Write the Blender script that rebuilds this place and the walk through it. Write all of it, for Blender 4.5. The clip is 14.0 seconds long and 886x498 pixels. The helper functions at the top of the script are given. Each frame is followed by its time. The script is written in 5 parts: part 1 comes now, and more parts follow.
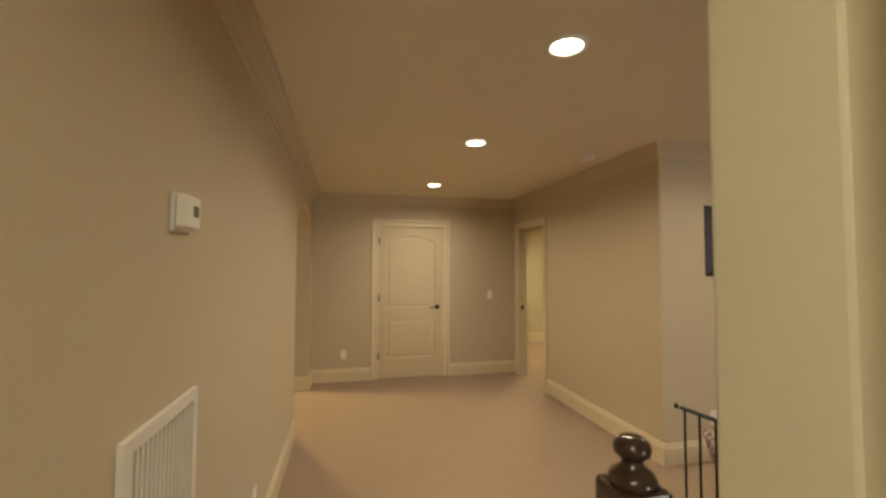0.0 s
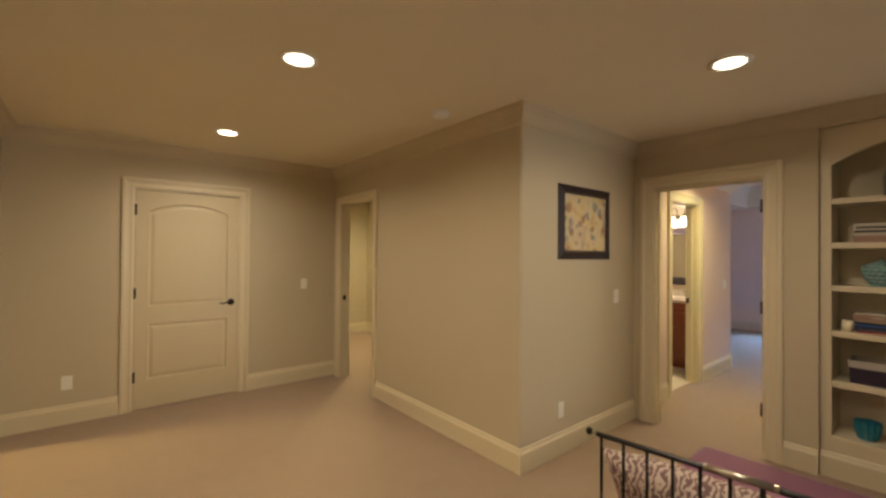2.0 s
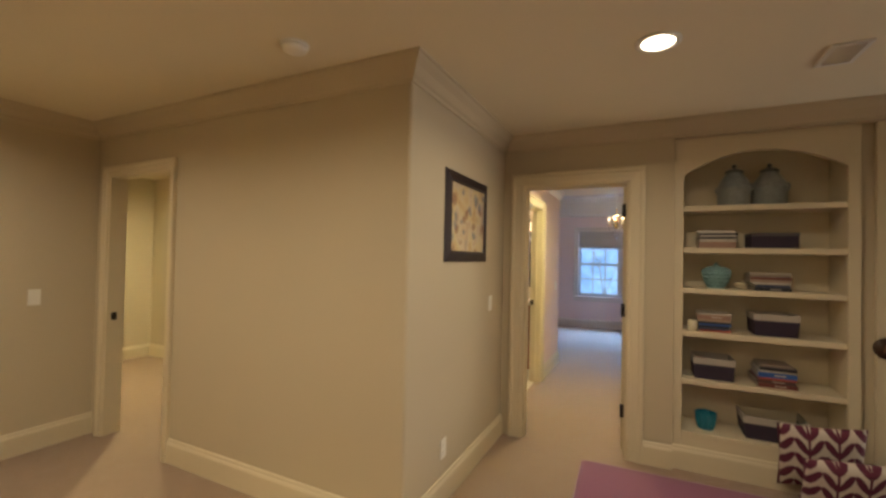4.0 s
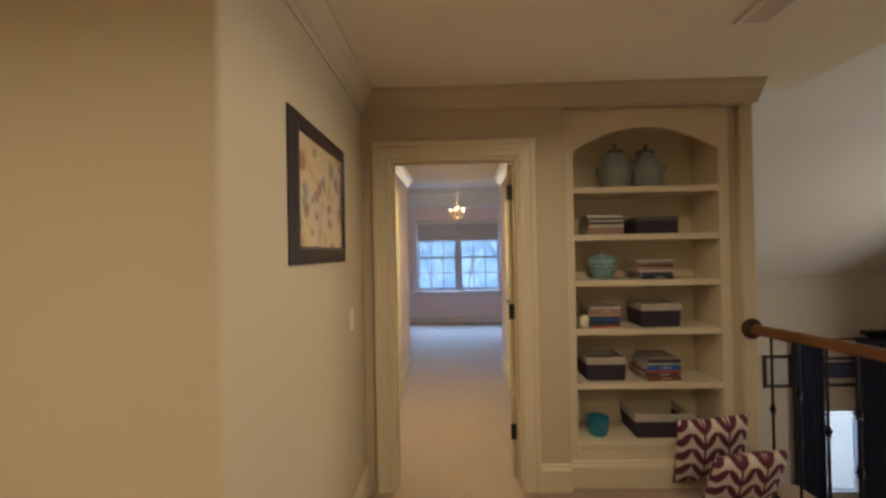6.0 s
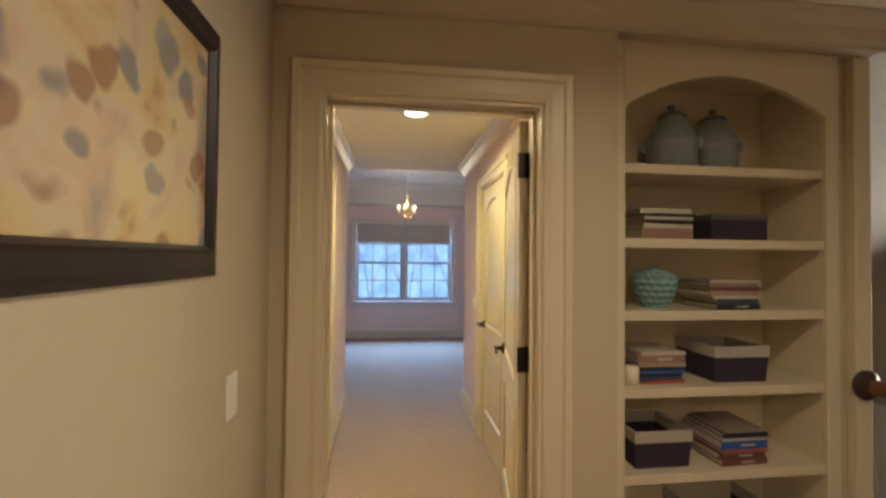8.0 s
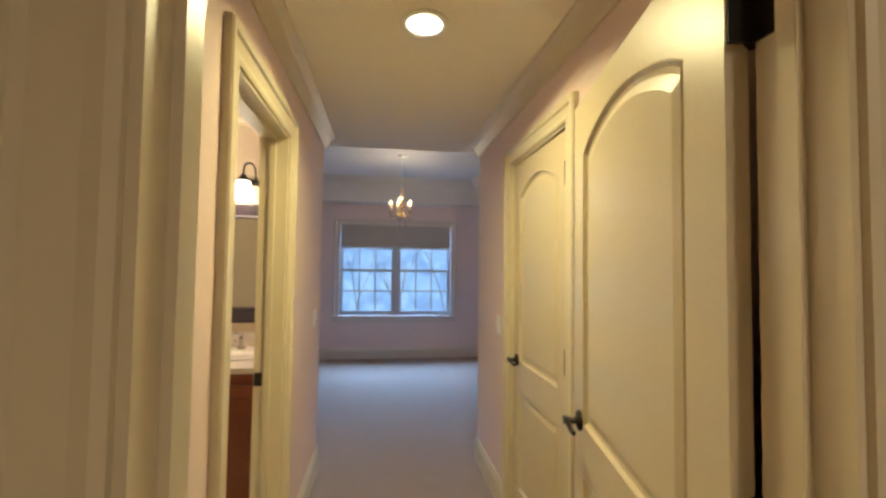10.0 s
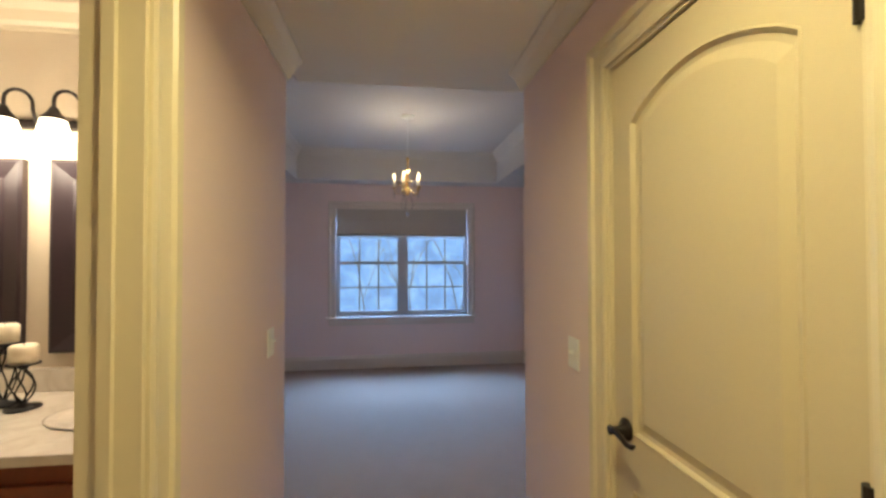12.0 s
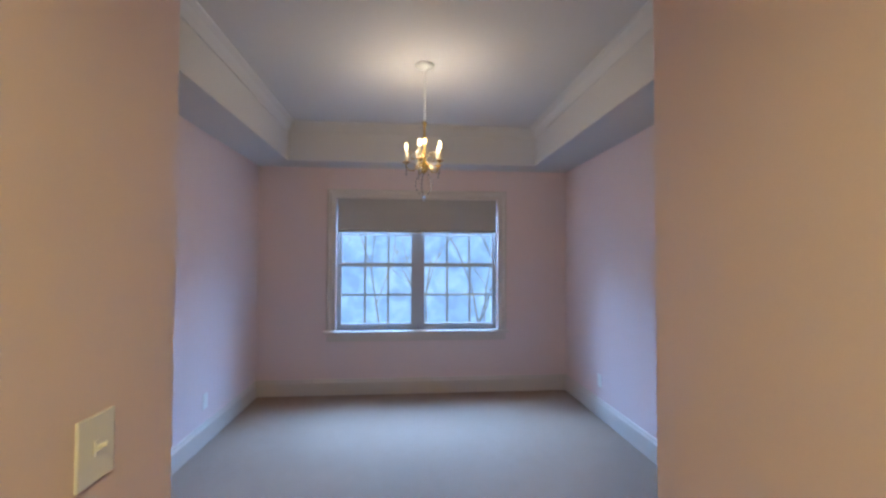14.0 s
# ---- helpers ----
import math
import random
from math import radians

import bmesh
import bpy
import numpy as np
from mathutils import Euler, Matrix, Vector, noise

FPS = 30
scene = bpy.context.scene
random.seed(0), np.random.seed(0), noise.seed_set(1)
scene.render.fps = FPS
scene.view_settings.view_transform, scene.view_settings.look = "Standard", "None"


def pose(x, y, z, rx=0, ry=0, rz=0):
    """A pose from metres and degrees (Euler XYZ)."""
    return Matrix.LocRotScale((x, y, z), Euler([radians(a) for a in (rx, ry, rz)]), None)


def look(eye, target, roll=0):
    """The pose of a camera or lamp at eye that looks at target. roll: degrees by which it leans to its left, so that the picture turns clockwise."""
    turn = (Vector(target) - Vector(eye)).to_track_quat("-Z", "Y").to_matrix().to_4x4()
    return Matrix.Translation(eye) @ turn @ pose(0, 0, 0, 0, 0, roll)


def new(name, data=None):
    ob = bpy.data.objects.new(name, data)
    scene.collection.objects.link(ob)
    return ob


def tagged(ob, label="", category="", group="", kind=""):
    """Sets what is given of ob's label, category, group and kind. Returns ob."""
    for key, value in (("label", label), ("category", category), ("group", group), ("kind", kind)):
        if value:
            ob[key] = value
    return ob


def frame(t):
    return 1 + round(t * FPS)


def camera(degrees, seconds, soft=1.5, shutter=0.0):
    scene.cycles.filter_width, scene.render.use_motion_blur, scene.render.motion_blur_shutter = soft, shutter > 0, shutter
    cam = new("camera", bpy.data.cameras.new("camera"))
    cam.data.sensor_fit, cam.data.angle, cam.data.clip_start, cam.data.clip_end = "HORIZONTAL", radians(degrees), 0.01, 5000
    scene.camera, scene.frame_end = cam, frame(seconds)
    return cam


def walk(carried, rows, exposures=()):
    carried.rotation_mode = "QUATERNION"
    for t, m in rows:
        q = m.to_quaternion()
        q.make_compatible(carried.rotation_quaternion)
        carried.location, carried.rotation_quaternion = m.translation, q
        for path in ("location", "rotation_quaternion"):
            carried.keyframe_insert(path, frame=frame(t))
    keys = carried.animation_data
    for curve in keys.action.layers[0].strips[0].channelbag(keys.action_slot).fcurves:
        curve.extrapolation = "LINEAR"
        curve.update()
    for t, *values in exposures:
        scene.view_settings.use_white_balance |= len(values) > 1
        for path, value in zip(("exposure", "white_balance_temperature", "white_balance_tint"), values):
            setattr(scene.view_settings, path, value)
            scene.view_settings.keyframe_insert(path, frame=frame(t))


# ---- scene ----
cam = camera(93.6, 14.0, soft=2.8)
PATH = [
    (0, (0.525, 0.338, 1.503), (0.972, 2.285, 1.591), 0.2),
    (0.5, (0.536, 0.565, 1.498), (1.156, 2.464, 1.587), 0.0),
    (1, (0.562, 0.805, 1.489), (1.399, 2.62, 1.562), 0.1),
    (1.5, (0.639, 1.034, 1.476), (1.708, 2.723, 1.526), 0.3),
    (2, (0.715, 1.268, 1.477), (1.98, 2.817, 1.498), 0.5),
    (2.5, (0.797, 1.485, 1.471), (2.224, 2.886, 1.485), 1.0),
    (3, (0.867, 1.676, 1.474), (2.439, 2.913, 1.489), 1.4),
    (3.5, (0.965, 1.859, 1.46), (2.657, 2.924, 1.491), 1.5),
    (4, (1.085, 2.036, 1.469), (2.885, 2.908, 1.507), 1.2),
    (6.5, (2.163, 2.605, 1.477), (4.162, 2.541, 1.488), -1.0),
    (7, (2.447, 2.652, 1.49), (4.442, 2.51, 1.498), -0.5),
    (7.5, (2.723, 2.659, 1.489), (4.712, 2.45, 1.507), 0.0),
    (8, (2.995, 2.691, 1.489), (4.981, 2.451, 1.528), 0.6),
    (8.5, (3.25, 2.714, 1.489), (5.228, 2.43, 1.555), 1.5),
    (10.8, (4.514, 2.669, 1.462), (6.492, 2.385, 1.535), 0.4),
    (11, (4.624, 2.653, 1.467), (6.605, 2.38, 1.528), 0.4),
    (11.5, (4.873, 2.639, 1.465), (6.856, 2.385, 1.515), 0.2),
    (12, (5.146, 2.643, 1.465), (7.13, 2.393, 1.499), -0.1),
    (12.5, (5.413, 2.646, 1.443), (7.399, 2.408, 1.478), 0.7),
    (13, (5.689, 2.62, 1.461), (7.678, 2.408, 1.487), 0.1),
    (13.5, (5.94, 2.615, 1.453), (7.929, 2.41, 1.488), -0.1),
    (14, (6.19, 2.602, 1.436), (8.182, 2.429, 1.486), 0.2),
]
EXPOSURES = [(0.0, -0.1), (2.0, -0.1), (3.5, -0.02), (6.5, -0.05), (8.7, 0.02), (11.0, -0.38), (12.5, -0.35), (14.0, -0.08)]
walk(cam, [(t, look(eye, target, roll)) for t, eye, target, roll in PATH], EXPOSURES)

# ---- world and large lights ----
world = bpy.data.worlds.new("world")
scene.world = world
world.use_nodes = True
wn = world.node_tree
sky = wn.nodes.new("ShaderNodeTexSky")
sky.sky_type, sky.sun_disc = "NISHITA", False
sky.sun_elevation, sky.sun_rotation = radians(20), radians(200)
wn.links.new(sky.outputs[0], wn.nodes["Background"].inputs[0])
wn.nodes["Background"].inputs[1].default_value = 0.12


def lamp(name, kind, m, watts, colour, size=0.1, size_y=None, spread=None):
    li = bpy.data.lights.new(name, kind)
    li.energy, li.color = watts, colour
    if kind == "AREA":
        li.shape, li.size = ("RECTANGLE", size) if size_y else ("DISK", size)
        if size_y:
            li.size_y = size_y
        if spread:
            li.spread = radians(spread)
    elif kind == "POINT":
        li.shadow_soft_size = size
    ob = new(name, li)
    ob.matrix_world = m
    return ob


WARM = (1.0, 0.85, 0.62)
BULB = (1.0, 0.87, 0.66)
DAY = (0.25, 0.50, 1.0)
CEIL, HCEIL, TRAY = 2.475, 2.42, 2.785
LOFT_LAMPS = [(1.45, 1.955), (1.485, 3.40), (1.506, 5.10), (3.204, 1.99)]
LOFT_W, HALL_W, BATH_W, CHAND_W, DAY_W, SIDE_W, VOID_W = 14.5, 21.5, 7.6, 2.4, 900, 44, 140
for x, y in LOFT_LAMPS:
    lamp("downlight_lamp", "AREA", pose(x, y, CEIL - 0.012), LOFT_W if x < 3 else 12.6, WARM, 0.13, spread=158)
lamp("downlight_lamp", "AREA", pose(5.66, 2.553, HCEIL - 0.012), HALL_W, (1.0, 0.88, 0.44), 0.13, spread=150)
lamp("downlight_lamp", "AREA", pose(3.75, 6.7, CEIL - 0.012), SIDE_W, (1.0, 0.87, 0.50), 0.13, spread=165)
lamp("downlight_lamp", "AREA", pose(-0.75, 5.9, CEIL - 0.012), 52, (1.0, 0.8, 0.36), 0.13, spread=165)
# unseen fill lamp, added to brighten the end of the stair wall
lamp("downlight_lamp", "AREA", pose(0.30, -0.30, CEIL - 0.012), 24, (1.0, 0.92, 0.66), 0.13, spread=165)
lamp("window_daylight", "AREA", look((12.3, 2.48, 2.75), (8.8, 2.48, 0.2)), DAY_W, DAY, 2.6, 1.5)
lamp("great_room_daylight", "AREA", look((5.6, -5.6, 0.2), (5.6, 0, 0.6)), VOID_W, (1.0, 0.95, 0.87), 2.4, 2.4)


# ---- materials ----
def nt(m):
    m.use_nodes = True
    return m.node_tree, m.node_tree.nodes["Principled BSDF"]


def mixed(t, a, b, fac):
    n = t.nodes.new("ShaderNodeMix")
    n.data_type = "RGBA"
    n.inputs[6].default_value, n.inputs[7].default_value = (*a, 1), (*b, 1)
    t.links.new(fac, n.inputs[0])
    return n.outputs[2]


def tex(t, kind, scale, detail=4, coord="Object"):
    tc = t.nodes.new("ShaderNodeTexCoord")
    n = t.nodes.new(kind)
    n.inputs["Scale"].default_value = scale
    if kind == "ShaderNodeTexNoise":
        n.inputs["Detail"].default_value = detail
    t.links.new(tc.outputs[coord], n.inputs["Vector"])
    return n


def surface(name, col, rough=0.6, var=0.06, big=1.3, fine=90, bump=0.05, metal=0.0, dist=0.002, sheen=0.0):
    """Paint, cloth or metal: colour varied at two scales, and a fine relief."""
    m = bpy.data.materials.new(name)
    t, b = nt(m)
    n1, n2 = tex(t, "ShaderNodeTexNoise", big), tex(t, "ShaderNodeTexNoise", fine)
    add = t.nodes.new("ShaderNodeMath")
    add.operation = "MULTIPLY_ADD"
    add.inputs[1].default_value, add.inputs[2].default_value = 0.55, 0.0
    t.links.new(n1.outputs[0], add.inputs[0])
    add2 = t.nodes.new("ShaderNodeMath")
    add2.operation = "MULTIPLY_ADD"
    add2.inputs[1].default_value = 0.45
    t.links.new(n2.outputs[0], add2.inputs[0])
    t.links.new(add.outputs[0], add2.inputs[2])
    lo = tuple(max(0, c * (1 - 2 * var)) for c in col)
    hi = tuple(min(1, c * (1 + 2 * var)) for c in col)
    t.links.new(mixed(t, lo, hi, add2.outputs[0]), b.inputs["Base Color"])
    b.inputs["Roughness"].default_value, b.inputs["Metallic"].default_value = rough, metal
    if sheen:
        b.inputs["Sheen Weight"].default_value = sheen
    if bump:
        bp = t.nodes.new("ShaderNodeBump")
        bp.inputs["Strength"].default_value, bp.inputs["Distance"].default_value = bump, dist
        t.links.new(n2.outputs[0], bp.inputs["Height"])
        t.links.new(bp.outputs[0], b.inputs["Normal"])
    return m


def glow(name, col, strength):
    m = bpy.data.materials.new(name)
    t, b = nt(m)
    b.inputs["Base Color"].default_value = (*col, 1)
    b.inputs["Emission Color"].default_value, b.inputs["Emission Strength"].default_value = (*col, 1), strength
    return m


WALL = surface("beige_wall_paint", (0.53, 0.455, 0.325), 0.75, 0.03, 0.9, 220, 0.12, dist=0.001)
PINK = surface("pale_pink_wall_paint", (0.74, 0.585, 0.555), 0.7, 0.025, 0.9, 220, 0.12, dist=0.001)
BATHW = surface("cream_bath_wall_paint", (0.66, 0.56, 0.42), 0.7, 0.03, 0.9, 220, 0.12, dist=0.001)
CEILM = surface("matt_ceiling_paint", (0.74, 0.67, 0.51), 0.9, 0.03, 1.1, 150, 0.25, dist=0.002)
CEILH = surface("passage_ceiling_paint", (0.84, 0.78, 0.64), 0.9, 0.03, 1.1, 150, 0.25, dist=0.002)
# copy of the cream trim, dulled pinkish to paint in its backlit shade
BEDTRIM = surface("unlit_trim_paint", (0.62, 0.54, 0.47), 0.45, 0.02, 2.5, 60, 0.03)
CEILB = surface("bedroom_ceiling_paint", (0.62, 0.58, 0.54), 0.9, 0.03, 1.1, 150, 0.25, dist=0.002)
TRIM = surface("cream_trim_paint", (0.655, 0.57, 0.41), 0.38, 0.02, 2.5, 60, 0.03)
DOORM = surface("cream_door_paint", (0.585, 0.495, 0.335), 0.36, 0.02, 2.0, 60, 0.03)
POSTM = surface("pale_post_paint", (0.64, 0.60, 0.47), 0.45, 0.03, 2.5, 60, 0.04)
WHITE = surface("white_plastic", (0.80, 0.78, 0.72), 0.35, 0.02)
GREYW = surface("white_enamelled_metal", (0.72, 0.70, 0.66), 0.4, 0.02)
BRONZE = surface("oil_rubbed_bronze", (0.022, 0.016, 0.014), 0.38, 0.15, 20, 160, 0.05, 0.4)
IRON = surface("black_wrought_iron", (0.018, 0.016, 0.016), 0.38, 0.15, 15, 120, 0.1, 0.7)
OAK = surface("stained_oak", (0.16, 0.068, 0.028), 0.32, 0.25, 6, 60, 0.05)
DARKW = surface("dark_walnut", (0.045, 0.026, 0.018), 0.16, 0.2, 6, 60, 0.03)
FRAMEW = surface("espresso_frame", (0.022, 0.012, 0.016), 0.42, 0.2, 9, 80, 0.05)
CHERRY = surface("cherry_cabinet", (0.21, 0.055, 0.024), 0.34, 0.2, 5, 50, 0.04)
BRASS = surface("polished_brass", (0.75, 0.52, 0.20), 0.22, 0.05, 20, 90, 0.02, 1.0)
NICKEL = surface("brushed_nickel", (0.42, 0.38, 0.33), 0.3, 0.05, 20, 90, 0.03, 1.0)
WAX = surface("ivory_wax", (0.82, 0.74, 0.55), 0.5, 0.04)
BASKET = surface("dark_plum_fabric", (0.032, 0.021, 0.040), 0.85, 0.2, 8, 130, 0.4)
LINEN = surface("grey_linen_trim", (0.42, 0.38, 0.33), 0.9, 0.1, 8, 180, 0.4)
TEAL = surface("glazed_teal_ceramic", (0.20, 0.34, 0.35), 0.2, 0.15, 9, 40, 0.05)
CYAN = surface("turquoise_glass", (0.025, 0.18, 0.26), 0.12, 0.2, 9, 40, 0.05)
GREYC = surface("grey_blue_glazed_ceramic", (0.25, 0.27, 0.265), 0.28, 0.22, 14, 45, 0.1)
BRONZEG = surface("dark_glazed_ceramic", (0.13, 0.135, 0.13), 0.3, 0.15, 10, 45, 0.1)
PURPLE = surface("plum_purple_cotton", (0.20, 0.045, 0.12), 0.85, 0.12, 3, 140, 0.5, sheen=0.4)
NAVY = surface("navy_curtain_cloth", (0.022, 0.030, 0.070), 0.8, 0.2, 5, 150, 0.4)
SHADE = surface("taupe_roman_shade", (0.42, 0.38, 0.34), 0.9, 0.06, 4, 200, 0.4)
PAPER = surface("book_pages", (0.62, 0.57, 0.48), 0.9, 0.08, 20, 300, 0.3)
VOIDW = surface("great_room_paint", (0.50, 0.44, 0.36), 0.85, 0.03, 0.9, 200, 0.1)
VOIDC = surface("great_room_ceiling_paint", (0.58, 0.55, 0.50), 0.9, 0.03, 0.9, 200, 0.1)
WOODF = surface("brown_wood_floor", (0.16, 0.085, 0.045), 0.4, 0.2, 3, 40, 0.05)
# white vinyl greyed, with the shade of its backlit side in the colour
VINYL = surface("backlit_grey_vinyl", (0.46, 0.46, 0.47), 0.4, 0.02)
SHADEGLASS = glow("lit_frosted_glass", (1.0, 0.86, 0.62), 9.0)
DISC = glow("lit_downlight_lens", (1.0, 0.86, 0.62), 9.0)
FLAME = glow("lit_candle_bulb", (1.0, 0.72, 0.36), 10.0)


def carpet_material():
    m = bpy.data.materials.new("beige_cut_pile_carpet")
    t, b = nt(m)
    n1, n2, n3 = tex(t, "ShaderNodeTexNoise", 1.1, 3), tex(t, "ShaderNodeTexNoise", 260, 2), tex(t, "ShaderNodeTexNoise", 9, 4)
    s = t.nodes.new("ShaderNodeMath")
    s.operation = "MULTIPLY_ADD"
    s.inputs[1].default_value = 0.5
    t.links.new(n1.outputs[0], s.inputs[0])
    s2 = t.nodes.new("ShaderNodeMath")
    s2.operation = "MULTIPLY_ADD"
    s2.inputs[1].default_value, s2.inputs[2].default_value = 0.5, 0.0
    t.links.new(n3.outputs[0], s2.inputs[0])
    t.links.new(s2.outputs[0], s.inputs[2])
    first = mixed(t, (0.255, 0.170, 0.113), (0.385, 0.265, 0.178), s.outputs[0])
    n = t.nodes.new("ShaderNodeMix")
    n.data_type, n.blend_type = "RGBA", "OVERLAY"
    n.inputs[0].default_value = 0.35
    t.links.new(first, n.inputs[6])
    t.links.new(n2.outputs[0], n.inputs[7])
    t.links.new(n.outputs[2], b.inputs["Base Color"])
    b.inputs["Roughness"].default_value = 0.95
    b.inputs["Sheen Weight"].default_value = 0.25
    bp = t.nodes.new("ShaderNodeBump")
    bp.inputs["Strength"].default_value, bp.inputs["Distance"].default_value = 0.7, 0.006
    t.links.new(n2.outputs[0], bp.inputs["Height"])
    t.links.new(bp.outputs[0], b.inputs["Normal"])
    return m


def marble_material():
    m = bpy.data.materials.new("cultured_marble")
    t, b = nt(m)
    n = tex(t, "ShaderNodeTexNoise", 7, 8)
    n.inputs["Distortion"].default_value = 1.6
    t.links.new(mixed(t, (0.50, 0.42, 0.32), (0.80, 0.76, 0.68), n.outputs[0]), b.inputs["Base Color"])
    b.inputs["Roughness"].default_value = 0.18
    return m


def ramp(t, fac, stops):
    r = t.nodes.new("ShaderNodeValToRGB")
    e = r.color_ramp.elements
    e[0].position, e[0].color = stops[0][0], (*stops[0][1], 1)
    e[1].position, e[1].color = stops[-1][0], (*stops[-1][1], 1)
    for p, c in stops[1:-1]:
        k = e.new(p)
        k.color = (*c, 1)
    t.links.new(fac, r.inputs[0])
    return r.outputs[0]


def painting_material():
    """Loose washes of cream, ochre and rose with dabs of slate blue and rust."""
    m = bpy.data.materials.new("abstract_painting")
    t, b = nt(m)
    n = tex(t, "ShaderNodeTexNoise", 5.5, 8)
    n.inputs["Distortion"].default_value = 0.5
    base = ramp(t, n.outputs[0], [(0.3, (0.30, 0.16, 0.08)), (0.40, (0.56, 0.39, 0.20)), (0.47, (0.60, 0.48, 0.26)), (0.54, (0.58, 0.48, 0.34)), (0.60, (0.55, 0.39, 0.26)), (0.72, (0.32, 0.30, 0.27))])
    last = base
    for scale, size, col, off in ((10, 0.26, (0.13, 0.15, 0.21), 0.0), (9, 0.23, (0.25, 0.10, 0.055), 3.7), (6, 0.16, (0.24, 0.27, 0.28), 9.1)):
        tc = t.nodes.new("ShaderNodeTexCoord")
        mp = t.nodes.new("ShaderNodeMapping")
        mp.inputs["Location"].default_value = (off, off, off)
        t.links.new(tc.outputs["Object"], mp.inputs[0])
        dn = t.nodes.new("ShaderNodeTexNoise")
        dn.inputs["Scale"].default_value = 9
        t.links.new(mp.outputs[0], dn.inputs["Vector"])
        ad = t.nodes.new("ShaderNodeVectorMath")
        ad.operation = "MULTIPLY_ADD"
        ad.inputs[1].default_value = (0.09, 0.09, 0.09)
        t.links.new(dn.outputs["Color"], ad.inputs[0])
        t.links.new(mp.outputs[0], ad.inputs[2])
        v = t.nodes.new("ShaderNodeTexVoronoi")
        v.inputs["Scale"].default_value = scale
        t.links.new(ad.outputs[0], v.inputs["Vector"])
        f = ramp(t, v.outputs["Distance"], [(size, (0.72, 0.72, 0.72)), (size + 0.10, (0, 0, 0))])
        mx = t.nodes.new("ShaderNodeMix")
        mx.data_type = "RGBA"
        t.links.new(f, mx.inputs[0])
        t.links.new(last, mx.inputs[6])
        mx.inputs[7].default_value = (*col, 1)
        last = mx.outputs[2]
    t.links.new(last, b.inputs["Base Color"])
    b.inputs["Roughness"].default_value = 0.55
    b.inputs["Coat Weight"].default_value, b.inputs["Coat Roughness"].default_value = 0.8, 0.06
    return m


def leaf_material():
    """Plum leaf pairs on stems, on cream cotton; runs on the cushion's own x and y."""
    m = bpy.data.materials.new("plum_leaf_print")
    t, b = nt(m)
    tc = t.nodes.new("ShaderNodeTexCoord")
    sp = t.nodes.new("ShaderNodeSeparateXYZ")
    t.links.new(tc.outputs["Object"], sp.inputs[0])

    def op(kind, a, bb=0.0, c=0.0):
        n = t.nodes.new("ShaderNodeMath")
        n.operation = kind
        for i, v in enumerate((a, bb, c)):
            if isinstance(v, (int, float)):
                n.inputs[i].default_value = v
            else:
                t.links.new(v, n.inputs[i])
        return n.outputs[0]
    u = op("FRACT", op("MULTIPLY_ADD", sp.outputs[0], 7.2, 20.0))
    d = op("MULTIPLY", op("ABSOLUTE", op("SUBTRACT", u, 0.5)), 2.0)
    v = op("FRACT", op("SUBTRACT", op("MULTIPLY_ADD", sp.outputs[1], 10.5, 20.0), op("MULTIPLY", op("POWER", d, 0.8), 0.95)))
    w = op("MULTIPLY", op("SQRT", op("MAXIMUM", op("MULTIPLY", op("SUBTRACT", 1.0, d), d), 0.0)), 0.66)
    leaf = op("LESS_THAN", op("ABSOLUTE", op("SUBTRACT", v, 0.5)), w)
    stem = op("LESS_THAN", d, 0.09)
    t.links.new(mixed(t, (0.62, 0.55, 0.48), (0.12, 0.022, 0.05), op("MAXIMUM", leaf, stem)), b.inputs["Base Color"])
    b.inputs["Roughness"].default_value = 0.9
    n2 = tex(t, "ShaderNodeTexNoise", 240, 2)
    bp = t.nodes.new("ShaderNodeBump")
    bp.inputs["Strength"].default_value, bp.inputs["Distance"].default_value = 0.4, 0.003
    t.links.new(n2.outputs[0], bp.inputs["Height"])
    t.links.new(bp.outputs[0], b.inputs["Normal"])
    return m


def zebra_material():
    m = bpy.data.materials.new("taupe_and_cream_print")
    t, b = nt(m)
    tc = t.nodes.new("ShaderNodeTexCoord")
    w = t.nodes.new("ShaderNodeTexWave")
    w.inputs["Scale"].default_value, w.inputs["Distortion"].default_value, w.inputs["Detail Scale"].default_value = 12.0, 9.0, 2.6
    t.links.new(tc.outputs["Object"], w.inputs["Vector"])
    t.links.new(ramp(t, w.outputs["Fac"], [(0.42, (0.17, 0.10, 0.10)), (0.56, (0.48, 0.38, 0.33))]), b.inputs["Base Color"])
    b.inputs["Roughness"].default_value = 0.9
    return m


def glass_material(name="window_glass"):
    m = bpy.data.materials.new(name)
    t, b = nt(m)
    b.inputs["Transmission Weight"].default_value, b.inputs["Roughness"].default_value, b.inputs["IOR"].default_value = 1.0, 0.0, 1.45
    return m


def mirror_material():
    m = bpy.data.materials.new("mirror_silver")
    t, b = nt(m)
    b.inputs["Base Color"].default_value = (0.86, 0.87, 0.85, 1)
    b.inputs["Metallic"].default_value, b.inputs["Roughness"].default_value = 1.0, 0.015
    return m


